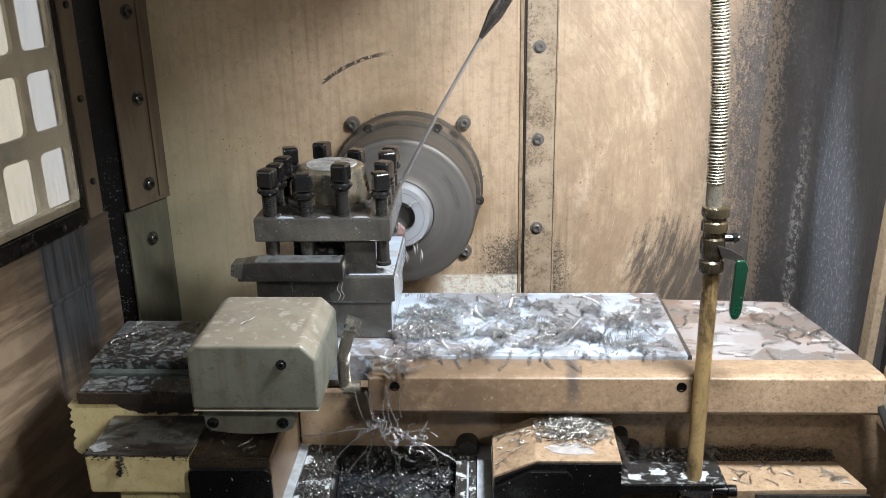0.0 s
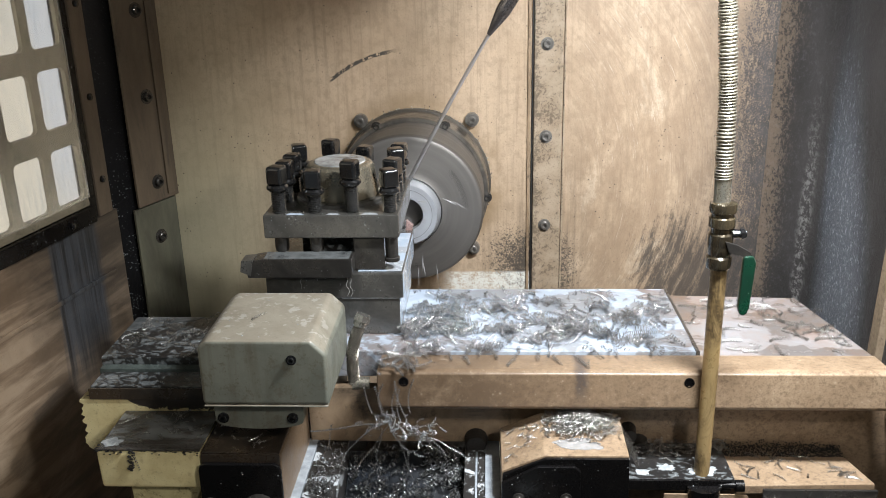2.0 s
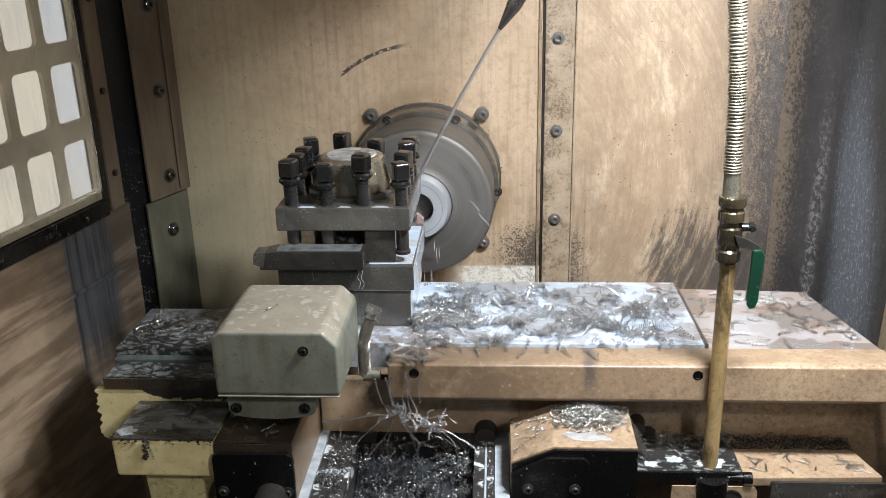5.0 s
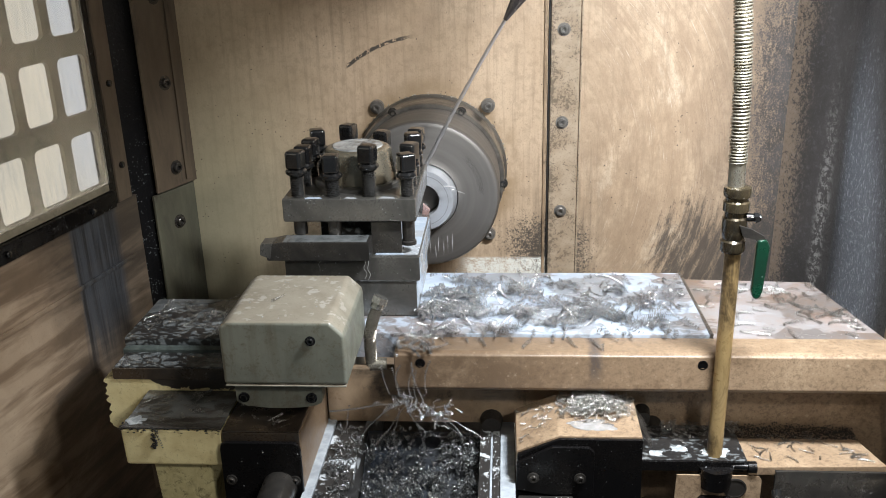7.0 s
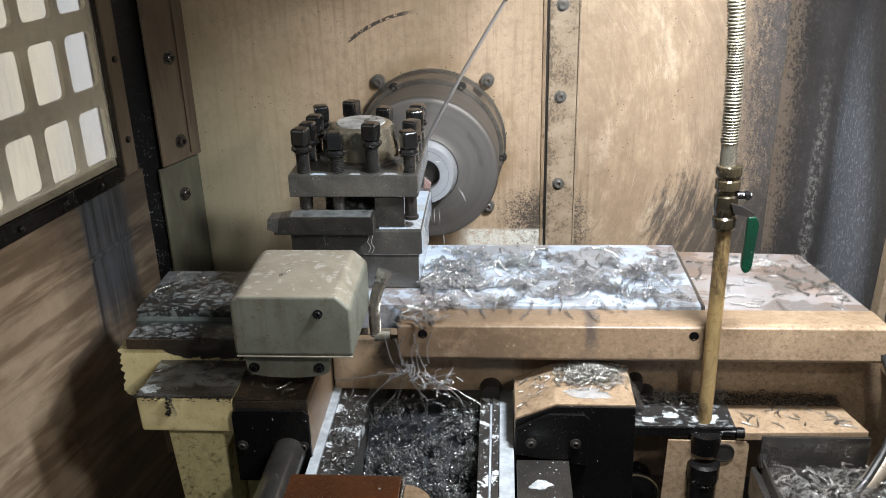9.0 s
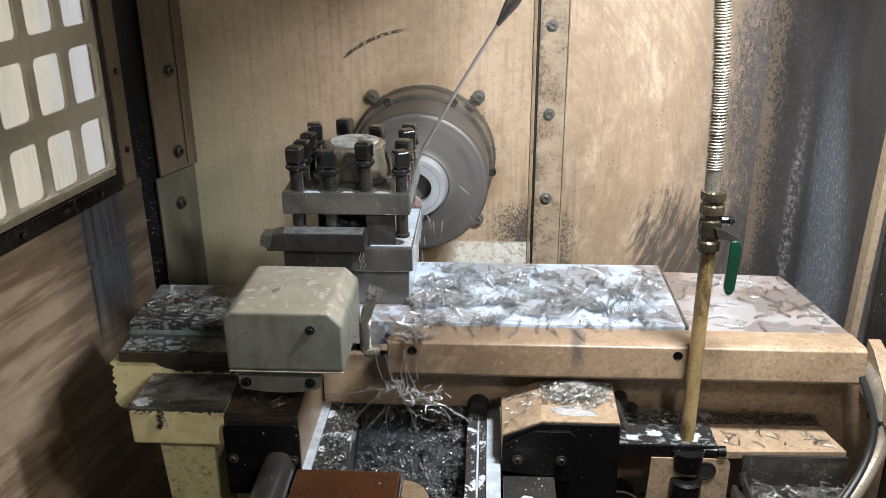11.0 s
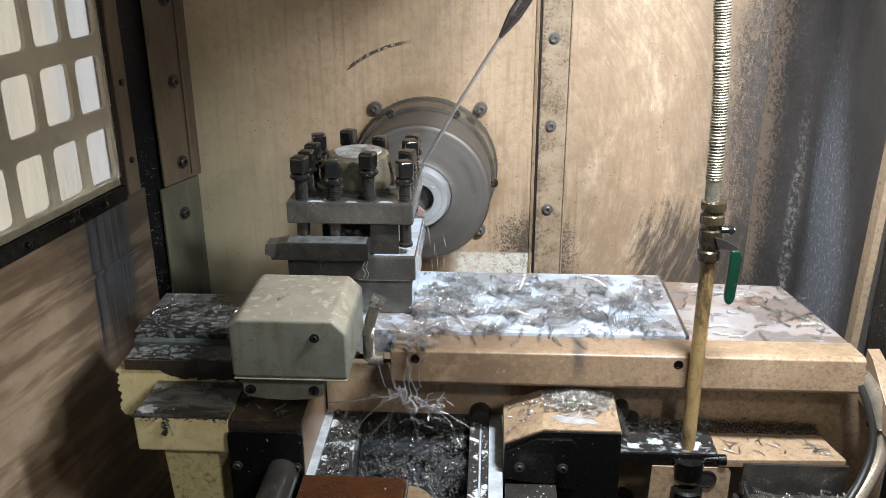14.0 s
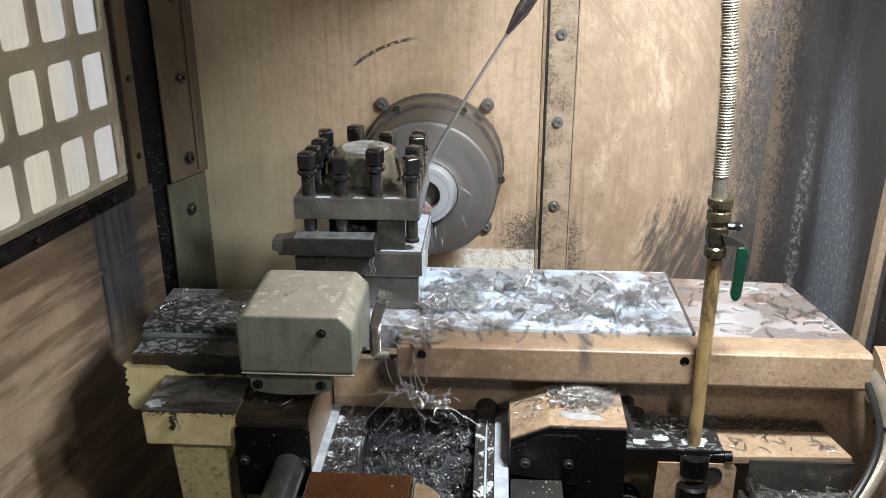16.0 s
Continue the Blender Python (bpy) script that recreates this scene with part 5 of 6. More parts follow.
def motor_box():
    ob = thing("motor_cover", (-0.146, -0.54, 1.08), "grey-cream enamel motor cover splashed with coolant", "cover")
    prof = [(-0.2085, 1.1165), (-0.083, 1.1165), (-0.083, 1.171), (-0.0975, 1.186), (-0.199, 1.186), (-0.2085, 1.178)]
    bm = prism(prof, "y", -0.6005, -0.478, 0.0)
    bmesh.ops.bevel(bm, geom=[e for e in bm.edges], offset=0.004, segments=3, profile=0.5, affect="EDGES", clamp_overlap=True)
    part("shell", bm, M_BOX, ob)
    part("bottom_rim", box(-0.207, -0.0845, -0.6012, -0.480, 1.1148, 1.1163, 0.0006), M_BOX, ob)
    part("screw", screw_head((-0.117, -0.6000, 1.166), 0.0034), M_BLACK, ob)
    pl = [(-0.203, 1.113), (-0.112, 1.113), (-0.113, 1.0905)] + [(-0.1575 + 0.0445 * math.cos(radians(a)), 1.0905 - 0.0085 * math.sin(radians(a))) for a in range(15, 180, 15)] + [(-0.202, 1.0905)]
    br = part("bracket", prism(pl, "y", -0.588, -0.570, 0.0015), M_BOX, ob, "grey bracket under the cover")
    for x in (-0.1935, -0.1235):
        part("screw", screw_head((x, -0.588, 1.0955), 0.0038), M_BLACK, br)
    part("support", box(-0.195, -0.128, -0.535, -0.46, 1.0557, 1.112, 0.004), M_BROWNFILM, ob)


M_BRIGHT = oily_steel("bright_plated_steel", (0.55, 0.54, 0.51), (0.30, 0.29, 0.27), 0.20, 0.85, coat=0.6)


def braided_hose():
    ob = thing("braided_hose", (-0.078, -0.47, 1.06), "short braided steel hose with a bright fitting", "hose")
    line = resampled(smooth_path([(-0.0685, -0.482, 1.146), (-0.0735, -0.485, 1.133), (-0.0770, -0.487, 1.117), (-0.0775, -0.487, 1.100), (-0.0770, -0.487, 1.080)], 14), 0.0006)
    part("hose", tube(line, lambda d: 0.0062, 14), M_BRAID, ob)
    # the braid: wires wound both ways over the hose
    for hand in (1, -1):
        for k in range(14):
            pts = []
            for i, p in enumerate(line[::3]):
                q = line[min(3 * i + 1, len(line) - 1)] - line[max(3 * i - 1, 0)]
                side = Vector((0, 1, 0)).cross(q.normalized()).normalized()
                up = q.normalized().cross(side)
                a = hand * i * 0.30 + 2 * math.pi * k / 14
                pts.append(p + (side * math.cos(a) + up * math.sin(a)) * 0.0064)
            part("braid_wire", tube(pts, 0.00036, 4), M_BRAID, ob)
    a, b = Vector((-0.0690, -0.4815, 1.1455)), Vector((-0.0600, -0.4755, 1.168))
    w = (b - a).normalized()
    fit = rod(a, a + w * 0.002, 0.0066, 0.0080, 24)
    for k in range(3):
        rod(a + w * (0.002 + 0.002 * k), a + w * (0.0032 + 0.002 * k), 0.0081, 0.0081, 24, fit)
        rod(a + w * (0.0032 + 0.002 * k), a + w * (0.004 + 0.002 * k), 0.0075, 0.0075, 24, fit)
    part("fitting", fit, M_BRIGHT, ob, "bright crimped ferrule")
    part("collar", rod(a + w * 0.0076, a + w * 0.0150, 0.0102, 0.0098, 6), M_BRIGHT, ob, "bright six-sided nut")
    part("elbow", rod((-0.0790, -0.487, 1.0800), (-0.0600, -0.486, 1.0800), 0.0075, 0.0068, 14), M_HOSE, ob)


# ---- bed and what lies low ----
def bed():
    ob = thing("lathe_bed", (0, -0.8, 0.90), "lathe bed with two wet steel ways and a chip gap", "machine bed")
    part("way", box(-0.1405, -0.1290, -1.5, -0.30, 0.50, 0.9865, 0.001), M_MILKWAY, ob, "bright wet flat way")
    part("way", box(-0.1288, -0.093, -1.5, -0.30, 0.50, 0.984, 0.001), M_SPECK, ob, "dark speckled way")
    part("way", box(0.0445, 0.0565, -1.5, -0.30, 0.50, 0.984, 0.001), M_SPECK, ob, "dark speckled way")
    part("way_groove", box(0.0567, 0.0590, -1.5, -0.30, 0.50, 0.9825, 0.0004), M_MILKWAY, ob, "groove full of coolant")
    part("way", box(0.0592, 0.0675, -1.5, -0.30, 0.50, 0.984, 0.001), M_SPECK, ob, "dark speckled way")
    part("way", box(0.0677, 0.084, -1.5, -0.30, 0.50, 0.9865, 0.001), M_MILKWAY, ob, "bright wet flat way")
    part("pit_floor", box(-0.093, 0.0445, -1.5, -0.30, 0.50, 0.90, 0), M_SLUDGE, ob)
    part("drive_rod", rod((-0.1635, -1.2, 0.993), (-0.1635, -0.58, 0.993), 0.0185, None, 32), M_DARK_STEEL, ob, "grey rod speckled with coolant")


M_MILKWAY = plain("milky_way_face", (0.48, 0.53, 0.58), 0.16, 0.1, 0.4, 40.0)
def speckled_way():
    """Dark way face with white beads and a few milky patches of coolant."""
    m = Mat("speckled_way", 0.25, 0.4)
    broad = m.noise(20.0, 5, 0.6)
    dots = m.math("MULTIPLY", m.ramp(m.cells(170.0, m.mapped((1, 0.7, 1))), 0.20, 0.13), m.ramp(m.noise(70.0, 2), 0.50, 0.54))
    pool = m.ramp(m.noise(26.0, 5, 0.6, m.warped(90.0, 0.012), 0.3), 0.575, 0.60)
    base = m.mix(broad, (0.030, 0.029, 0.028), (0.075, 0.070, 0.066))
    milk = m.math("MAXIMUM", dots, pool)
    m.colour(m.mix(m.math("MULTIPLY", milk, 0.85), base, (0.56, 0.60, 0.63)))
    m.metal(m.ramp(milk, 0, 1, 0.4, 0.0))
    m.rough(m.ramp(milk, 0, 1, 0.3, 0.14))
    m.bump(m.math("ADD", milk, m.noise(300.0)), 0.3, 0.0008)
    return m.m


M_SPECK = speckled_way()
M_CHUTE = oily_steel("blue_black_sheet", (0.020, 0.025, 0.033), (0.008, 0.010, 0.013), 0.34, 0.1, coat=0.3)


def brown_block():
    ob = thing("tailstock", (0.0, -1.12, 0.9865), "brown enamel tailstock head with a cream rounded end on the bed", "casting")
    part("body", box(-0.0345, 0.0215, -1.215, -1.024, 1.268, 1.304, 0.0012), M_BROWN, ob)
    part("edge_strip", box(0.0217, 0.0228, -1.214, -1.025, 1.270, 1.3035, 0.0004), M_CHIP_DARK, ob, "bare worn edge")
    curve = [(0.0230 + 0.0150 * math.sin(radians(9 * k)), -1.046 + 0.0170 * math.cos(radians(9 * k))) for k in range(11)]
    part("end_cap", prism([(0.0230, -1.21), *curve, (0.0380, -1.21)], "z", 1.268, 1.3025, 0.0008), M_TAN, ob, "cream rounded end")
    part("column", box(-0.030, 0.018, -1.205, -1.045, 0.9866, 1.2675, 0.003), M_BROWN, ob)
    return ob


def coolant_stand():
    ob = thing("coolant_valve_stand", (0.3045, -0.512, 0.985), "brass coolant pipe with a greasy ball valve and flexible conduit", "pipe")
    x, y = 0.3045, -0.512
    part("pipe", rod((x + 0.0005, y, 0.93), (x - 0.001, y, 1.232), 0.0082, None, 24), M_BRASS, ob, "tarnished brass pipe")
    v = [(0, 1.226), (0.0115, 1.226), (0.0128, 1.229), (0.0128, 1.238), (0.0108, 1.240), (0.0118, 1.243), (0.0125, 1.250), (0.0125, 1.262), (0.0108, 1.264), (0.0108, 1.268), (0.0130, 1.270), (0.0130, 1.279), (0.0112, 1.281), (0.0112, 1.283), (0.0132, 1.285), (0.0138, 1.289), (0.0132, 1.294), (0.009, 1.2955), (0, 1.2955)]
    valve = part("ball_valve", lathe(v, (x - 0.002, y, 0), "z", 24), M_FITTING, ob, "greasy brass ball valve")
    part("stem", rod((x + 0.008, y - 0.004, 1.263), (x + 0.0215, y - 0.006, 1.2635), 0.0050, 0.0036, 12), M_BLACK, valve)
    part("nut", rod((x + 0.0150, y - 0.006, 1.263), (x + 0.0195, y - 0.006, 1.2635), 0.0062, 0.0052, 6), M_BLACK, valve)
    strap = prism([(-0.0005, 1.258), (0.012, 1.254), (0.0245, 1.247), (0.0285, 1.240), (0.0195, 1.238), (0.0165, 1.243), (0.004, 1.246)], "y", -0.0015, 0.0015, 0.0006)
    bmesh.ops.translate(strap, verts=strap.verts, vec=(x, y - 0.0125, 0))
    part("lever", strap, M_DARK_STEEL, valve, "bent steel lever")
    grip = prism([(0.0185, 1.243), (0.0275, 1.2435), (0.0310, 1.236), (0.0285, 1.188), (0.0262, 1.1815), (0.0222, 1.1790), (0.0185, 1.1815), (0.0168, 1.188), (0.0178, 1.236)], "y", -0.0040, 0.0040, 0.0028)
    bmesh.ops.translate(grip, verts=grip.verts, vec=(x, y - 0.0125, 0))
    part("grip", grip, M_GREEN, valve, "green vinyl lever grip speckled with coolant")
    part("ferrule", rod((x - 0.004, y, 1.295), (x - 0.0045, y, 1.321), 0.0082, None, 20), M_HOSE, ob)
    line = resampled(smooth_path([(x - 0.0045, y, 1.318), (x - 0.0075, y, 1.40), (x - 0.0160, y, 1.50), (x - 0.028, y - 0.005, 1.60), (x - 0.06, y + 0.03, 1.70), (x - 0.10, y + 0.10, 1.72), (0.185, -0.375, 1.66), (0.140, -0.364, 1.545)], 24), 0.0005)
    part("conduit", tube(line, lambda d: 0.0072 + 0.0020 * abs(math.sin(d * 1000.0 + 1.6 * math.sin(d * 75.0))) + 0.0004 * math.sin(d * 330.0), 14), M_HOSE, ob, "ribbed flexible metal conduit")
    tip, up = Vector((0.0735, -0.35, 1.441)), Vector((0.132, -0.362, 1.535))
    w = (up - tip).normalized()
    nz = rod(tip, tip + w * 0.030, 0.0026, 0.0085, 18)
    rod(tip + w * 0.030, tip + w * 0.095, 0.0085, 0.0092, 18, nz)
    rod(tip + w * 0.095, tip + w * 0.115, 0.0105, 0.0105, 6, nz)
    part("nozzle", nz, M_NOZZLE, ob, "dark tapered coolant nozzle")


M_NOZZLE = oily_steel("dark_nozzle", (0.24, 0.22, 0.215), (0.11, 0.10, 0.10), 0.26, 0.9)


def pipe_shelf():
    ob = thing("pipe_bracket", (0.29, -0.50, 0.95), "steel shelf plate clamping the coolant pipe, wet on top", "bracket")
    part("shelf", box(0.2195, 0.338, -0.524, -0.4525, 0.9785, 0.9850, 0.001), M_PUDDLE, ob, "black steel shelf with grey puddles")
    part("edge", box(0.2195, 0.334, -0.5268, -0.5242, 0.972, 0.9843, 0.0006), M_BLACK_PAINT, ob)
    part("puddle", puddle(0.306, -0.509, 0.9852, 0.017, 0.009, 3.3), M_MILK, ob, "white coolant puddle")
    part("puddle", puddle(0.268, -0.503, 0.9852, 0.010, 0.006, 7.1), M_MILK, ob, "white coolant puddle")
    part("puddle", puddle(0.240, -0.512, 0.9852, 0.008, 0.005, 1.7), M_MILK, ob, "white coolant puddle")
    part("clamp", rod((0.3045, -0.522, 0.978), (0.3045, -0.522, 0.953), 0.0195, 0.0175, 24), M_BLACK_PAINT, ob, "black clamp collar")
    part("clamp_screw", rod((0.320, -0.524, 0.978), (0.346, -0.526, 0.978), 0.0038, None, 12), M_BLACK_PAINT, ob)
    part("clamp_screw_head", rod((0.338, -0.526, 0.978), (0.347, -0.526, 0.978), 0.0065, None, 12), M_BLACK_PAINT, ob)
    part("coupling", lathe([(0, 0.86), (0.0165, 0.86), (0.0165, 0.915), (0.0145, 0.917), (0.0185, 0.920), (0.0185, 0.940), (0.0150, 0.943), (0, 0.943)], (0.3045, -0.530, 0), "z", 20), M_BLACK_PAINT, ob, "black hose coupling")


def tan_parts():
    ob = thing("coolant_tank_cover", (0.40, -0.50, 0.90), "tan painted cover table littered with swarf", "cover")
    part("table", prism([(0.3385, -0.4525), (0.468, -0.4525), (0.487, -0.524), (0.3385, -0.530)], "z", 0.970, 0.9805, 0.0012), M_TAN, ob)
    part("table_edge", box(0.366, 0.4865, -0.534, -0.5305, 0.935, 0.9785, 0.0008), M_DARK_STEEL, ob, "dark front edge")
    plate = [(0.2575, 0.84), (0.355, 0.84), (0.354, 0.963), (0.350, 0.969), (0.2615, 0.969)]
    part("upright", prism(plate, "y", -0.5295, -0.5275, 0.0006), M_TAN, ob, "tan upright plate")
    part("hole", lathe([(0.0125, 0), (0.0125, -0.0014), (0.0108, -0.0016), (0.0108, -0.0010), (0, -0.0010)], (0.3257, -0.5295, 0.9530), "y", 26), M_SLUDGE, ob, "round black hole")
    part("tray", box(0.357, 0.50, -0.66, -0.534, 0.90, 0.938, 0.002), M_DARK_STEEL, ob, "dark tray full of chips")
    part("tray_side", box(0.3655, 0.3685, -0.62, -0.535, 0.90, 0.955, 0.001), M_DARK_STEEL, ob)
    part("hinge", rod((0.368, -0.536, 0.955), (0.368, -0.548, 0.945), 0.006, 0.005, 12), M_BLACK, ob)
    # black sludge heaped along the back
    rng = random.Random(9)
    bm = bmesh.new()
    for k in range(2600):
        u = rng.random()
        x = 0.222 + u * 0.252
        h = 0.004 + 0.012 * max(0.0, math.sin(min(1.0, max(0.0, (u - 0.30) / 0.70)) * 3.0)) * (0.6 + 0.4 * noise.noise((x * 90, 0, 2)))
        d = rng.random()
        bmesh.ops.create_icosphere(bm, subdivisions=1, radius=rng.uniform(0.0004, 0.0011), matrix=Matrix.Translation((x, -0.4545 - d * 0.018, 0.9805 + h * (1 - d) * rng.random())))
    tagged(part("sludge", bm, M_SLUDGE), "black sludge heaped along the saddle web", "sludge", kind="stuff")


def cable_loop():
    ob = thing("cable_loop", (0.229, -0.52, 0.90), "loop of dirty tan cable round a black drum", "cable")
    ring = [Vector((0.229 + 0.029 * math.cos(a), -0.522, 0.884 + 0.029 * math.sin(a))) for a in [2 * math.pi * k / 40 for k in range(41)]]
    part("loop", tube(ring, 0.0014, 8), M_FITTING, ob)
    part("drum", rod((0.229, -0.515, 0.884), (0.229, -0.49, 0.884), 0.026, None, 28), M_BLACK_PAINT, ob, "black drum")


def armoured_hose():
    ob = thing("armoured_hose", (0.50, -0.53, 0.92), "steel-armoured hose drooping beside a thin black cable", "hose")
    line = resampled(smooth_path([(0.500, -0.490, 1.075), (0.514, -0.500, 1.055), (0.524, -0.512, 1.025), (0.522, -0.525, 0.995), (0.502, -0.545, 0.962), (0.470, -0.570, 0.935), (0.42, -0.60, 0.91), (0.37, -0.63, 0.89)], 20), 0.0009)
    part("armour", tube(line, lambda d: 0.0100 + 0.00025 * abs(math.sin(d * 1500.0)), 16), M_ARMOUR, ob)
    dark = smooth_path([(0.497, -0.500, 1.068), (0.505, -0.512, 1.045), (0.511, -0.524, 1.018), (0.506, -0.536, 0.990), (0.487, -0.556, 0.962), (0.455, -0.582, 0.938), (0.40, -0.61, 0.915)], 12)
    part("cable", tube(dark, 0.0042, 10), M_RUBBER, ob, "thin black cable")
    part("tie", lathe([(0.0128, -0.0015), (0.0135, 0), (0.0128, 0.0015)], (0.521, -0.512, 1.021), "z", 18), M_BLACK, ob, "wire tie")


# ---- swarf ----
def coils(name, spots, material, label):
    """Curled chips, each a ribbon wound into a helix: (place, direction, length, radius, turns)."""
    rng = random.Random(len(name) * 7 + len(spots))
    verts, faces = [], []
    for place, way, length, radius, turns, sag in spots:
        way = Vector(way).normalized()
        turns = min(turns, max(0.8, length / max(0.0014, radius * 1.05)))
        side = way.orthogonal().normalized()
        up = way.cross(side)
        n = max(12, int(turns * 12))
        first = len(verts)
        phase = rng.uniform(0, 6.3)
        bend = Vector((rng.uniform(-1, 1), rng.uniform(-1, 1), 0)) * length * sag
        width = min(0.00115, length / max(turns, 1) * rng.uniform(0.26, 0.38))
        for i in range(n + 1):
            u = i / n
            a = phase + 2 * math.pi * turns * u
            r = radius * (1 - 0.25 * u)
            c = Vector(place) + way * (length * (u - 0.5)) + bend * (u * u - u) * 4
            off = side * math.cos(a) + up * math.sin(a)
            verts.append(c + off * r)
            verts.append(c + off * r * 0.93 + way * width)
        for i in range(n):
            k = first + 2 * i
            faces.append((k, k + 1, k + 3, k + 2))
    me = bpy.data.meshes.new(name)
    me.from_pydata([tuple(v) for v in verts], [], faces)
    me.polygons.foreach_set("use_smooth", [True] * len(me.polygons))
    me.materials.append(material)
    ob = new(name, me)
    return tagged(ob, label, "swarf", kind="stuff")


def flat_way(rng, tilt=0.15):
    a = rng.uniform(0, 2 * math.pi)
    return (math.cos(a), math.sin(a) * 0.8, rng.uniform(-tilt, tilt))


def swarf():
    rng = random.Random(11)
    spots = []
    # on the slide plate: densest beside the tool post, thin towards the step
    while len(spots) < 860:
        x, y = rng.uniform(-0.028, 0.295), rng.uniform(-0.452, -0.275)
        u = (x + 0.03) / 0.32
        dense = 1.0 - 0.55 * u
        mid = 1 - abs((y + 0.375) / 0.09) ** 2
        clump = noise.noise((x * 22, y * 34, 3.0)) * 0.5 + 0.5
        if rng.random() > dense * max(0.05, mid) * max(0.03, (clump - 0.38) * 3.2 + max(0.0, 0.35 - 1.6 * u)):
            continue
        r = rng.choice((0.0016, 0.0019, 0.0022, 0.0026, 0.0030))
        ln = rng.uniform(0.006, 0.024) if rng.random() < 0.94 else rng.uniform(0.026, 0.042)
        spots.append(((x, y, 1.100 + r + rng.random() ** 2 * 0.013 * clump), flat_way(rng, 0.55), ln, r, ln / rng.choice((0.0024, 0.0028, 0.0033)), rng.choice((0.1, 0.25, 0.5))))
    coils("slide_swarf", spots, M_CHIP, "bright curled steel chips strewn over the wet slide")
    spots = []
    for k in range(95):
        x, y = rng.uniform(0.31, 0.485), rng.uniform(-0.44, -0.29)
        if rng.random() < 0.45:
            y = -0.30 - (x - 0.40) * 1.3 + rng.gauss(0, 0.012)
            if not -0.445 < y < -0.285:
                continue
        r = rng.choice((0.0015, 0.0018, 0.0021))
        ln = rng.uniform(0.010, 0.030)
        spots.append(((x, y, 1.0935 + r), flat_way(rng, 0.05), ln, r, ln / 0.0026, 0.25))
    coils("end_plate_swarf", spots, M_CHIP_DARK, "thin curled chips on the brown end plate")
    # over the lip of the front cover
    spots = []
    for x in (0.005, 0.028, 0.046, 0.075, 0.098, 0.104, 0.128, 0.148, 0.172, 0.196, 0.215, 0.256):
        y = rng.uniform(-0.478, -0.450)
        spots.append(((x, y, 1.1015), (rng.uniform(-0.6, 0.6), -1, -0.05), rng.uniform(0.016, 0.026), 0.0022, 10, 0.12))
    spots.append(((0.180, -0.492, 1.098), (0.02, -0.35, -1), 0.024, 0.0022, 11, 0.02))
    coils("lip_swarf", spots, M_CHIP_DARK, "curled chips hanging over the cover's lip")
    # the strands that hang from the corner of the cover and their nest
    spots = []
    for k in range(7):
        x = rng.choice((-0.046, -0.032, -0.024, -0.012)) + rng.gauss(0, 0.005)
        top, foot = rng.uniform(1.085, 1.102), rng.uniform(1.045, 1.060)
        spots.append(((x, -0.509 - rng.uniform(0, 0.010), (top + foot) / 2), (rng.uniform(-0.35, 0.35), -0.15, -1), top - foot, 0.0014, (top - foot) / 0.0030, 0.16))
    for k in range(40):
        x, y = rng.gauss(-0.028, 0.014), rng.uniform(-0.505, -0.46)
        spots.append(((x, y, 1.1015 + rng.uniform(0.001, 0.008)), flat_way(rng, 0.4), rng.uniform(0.01, 0.025), 0.0019, 9, 0.1))
    for k in range(100):
        if k % 2:
            x, z = rng.gauss(-0.036, 0.012), rng.gauss(1.053, 0.005)
        else:
            x, z = rng.gauss(-0.006, 0.011), rng.gauss(1.036, 0.008)
        ln = rng.uniform(0.004, 0.014)
        spots.append(((x, rng.gauss(-0.524, 0.008), z), (rng.gauss(0, 1), rng.gauss(0, 1), rng.gauss(0, 0.7)), ln, rng.uniform(0.0010, 0.0018), ln / 0.0026, 0.3))
    arms = (((-0.040, 1.054), (-0.118, 1.045)), ((-0.044, 1.052), (-0.083, 1.012)), ((-0.040, 1.050), (-0.070, 0.992)), ((-0.046, 1.050), (-0.044, 0.985)), ((-0.026, 1.052), (0.022, 1.006)), ((-0.024, 1.048), (-0.020, 0.990)),
            ((-0.030, 1.050), (-0.008, 0.980)), ((0.000, 1.030), (0.046, 1.012)), ((0.004, 1.034), (0.034, 0.985)), ((-0.010, 1.040), (0.012, 1.052)), ((-0.100, 1.050), (-0.122, 1.002)))
    for (ax, az), (bx, bz) in arms:
        a = Vector((ax + rng.gauss(0, 0.003), -0.522 + rng.gauss(0, 0.004), az + rng.gauss(0, 0.002)))
        b = Vector((bx + rng.gauss(0, 0.004), -0.532 + rng.gauss(0, 0.006), bz + rng.gauss(0, 0.003)))
        mid = (a + b) / 2 + Vector((rng.gauss(0, 0.004), 0, rng.gauss(0.003, 0.004)))
        for u, v in ((a, mid), (mid, b)):
            d = (v - u).length
            spots.append((tuple((u + v) / 2), tuple(v - u), d, rng.uniform(0.0009, 0.0014), d / rng.uniform(0.0026, 0.0036), 0.14))
    coils("hanging_swarf", spots, M_CHIP, "strands and nest of curled chips hanging from the slide")
    # the heap between the ways
    spots = []
    while len(spots) < 2100:
        x, y = rng.uniform(-0.125, 0.043), rng.uniform(-0.66, -0.455)
        clump = noise.noise((x * 42, y * 42, 8.0)) * 0.5 + 0.5
        near = min(1.0, 0.25 + (x + 0.135) / 0.12) * (1.0 if y < -0.50 or x > 0.0 else 0.75)
        if rng.random() > near * max(0.10, (clump - 0.28) * 2.0):
            continue
        z = 0.905 + 0.060 * clump * near + rng.random() * 0.022
        if x > -0.093:
            z = max(z, 0.917 + (y + 0.57) * 0.491 + rng.random() ** 2 * 0.012)
        ln = rng.uniform(0.003, 0.012)
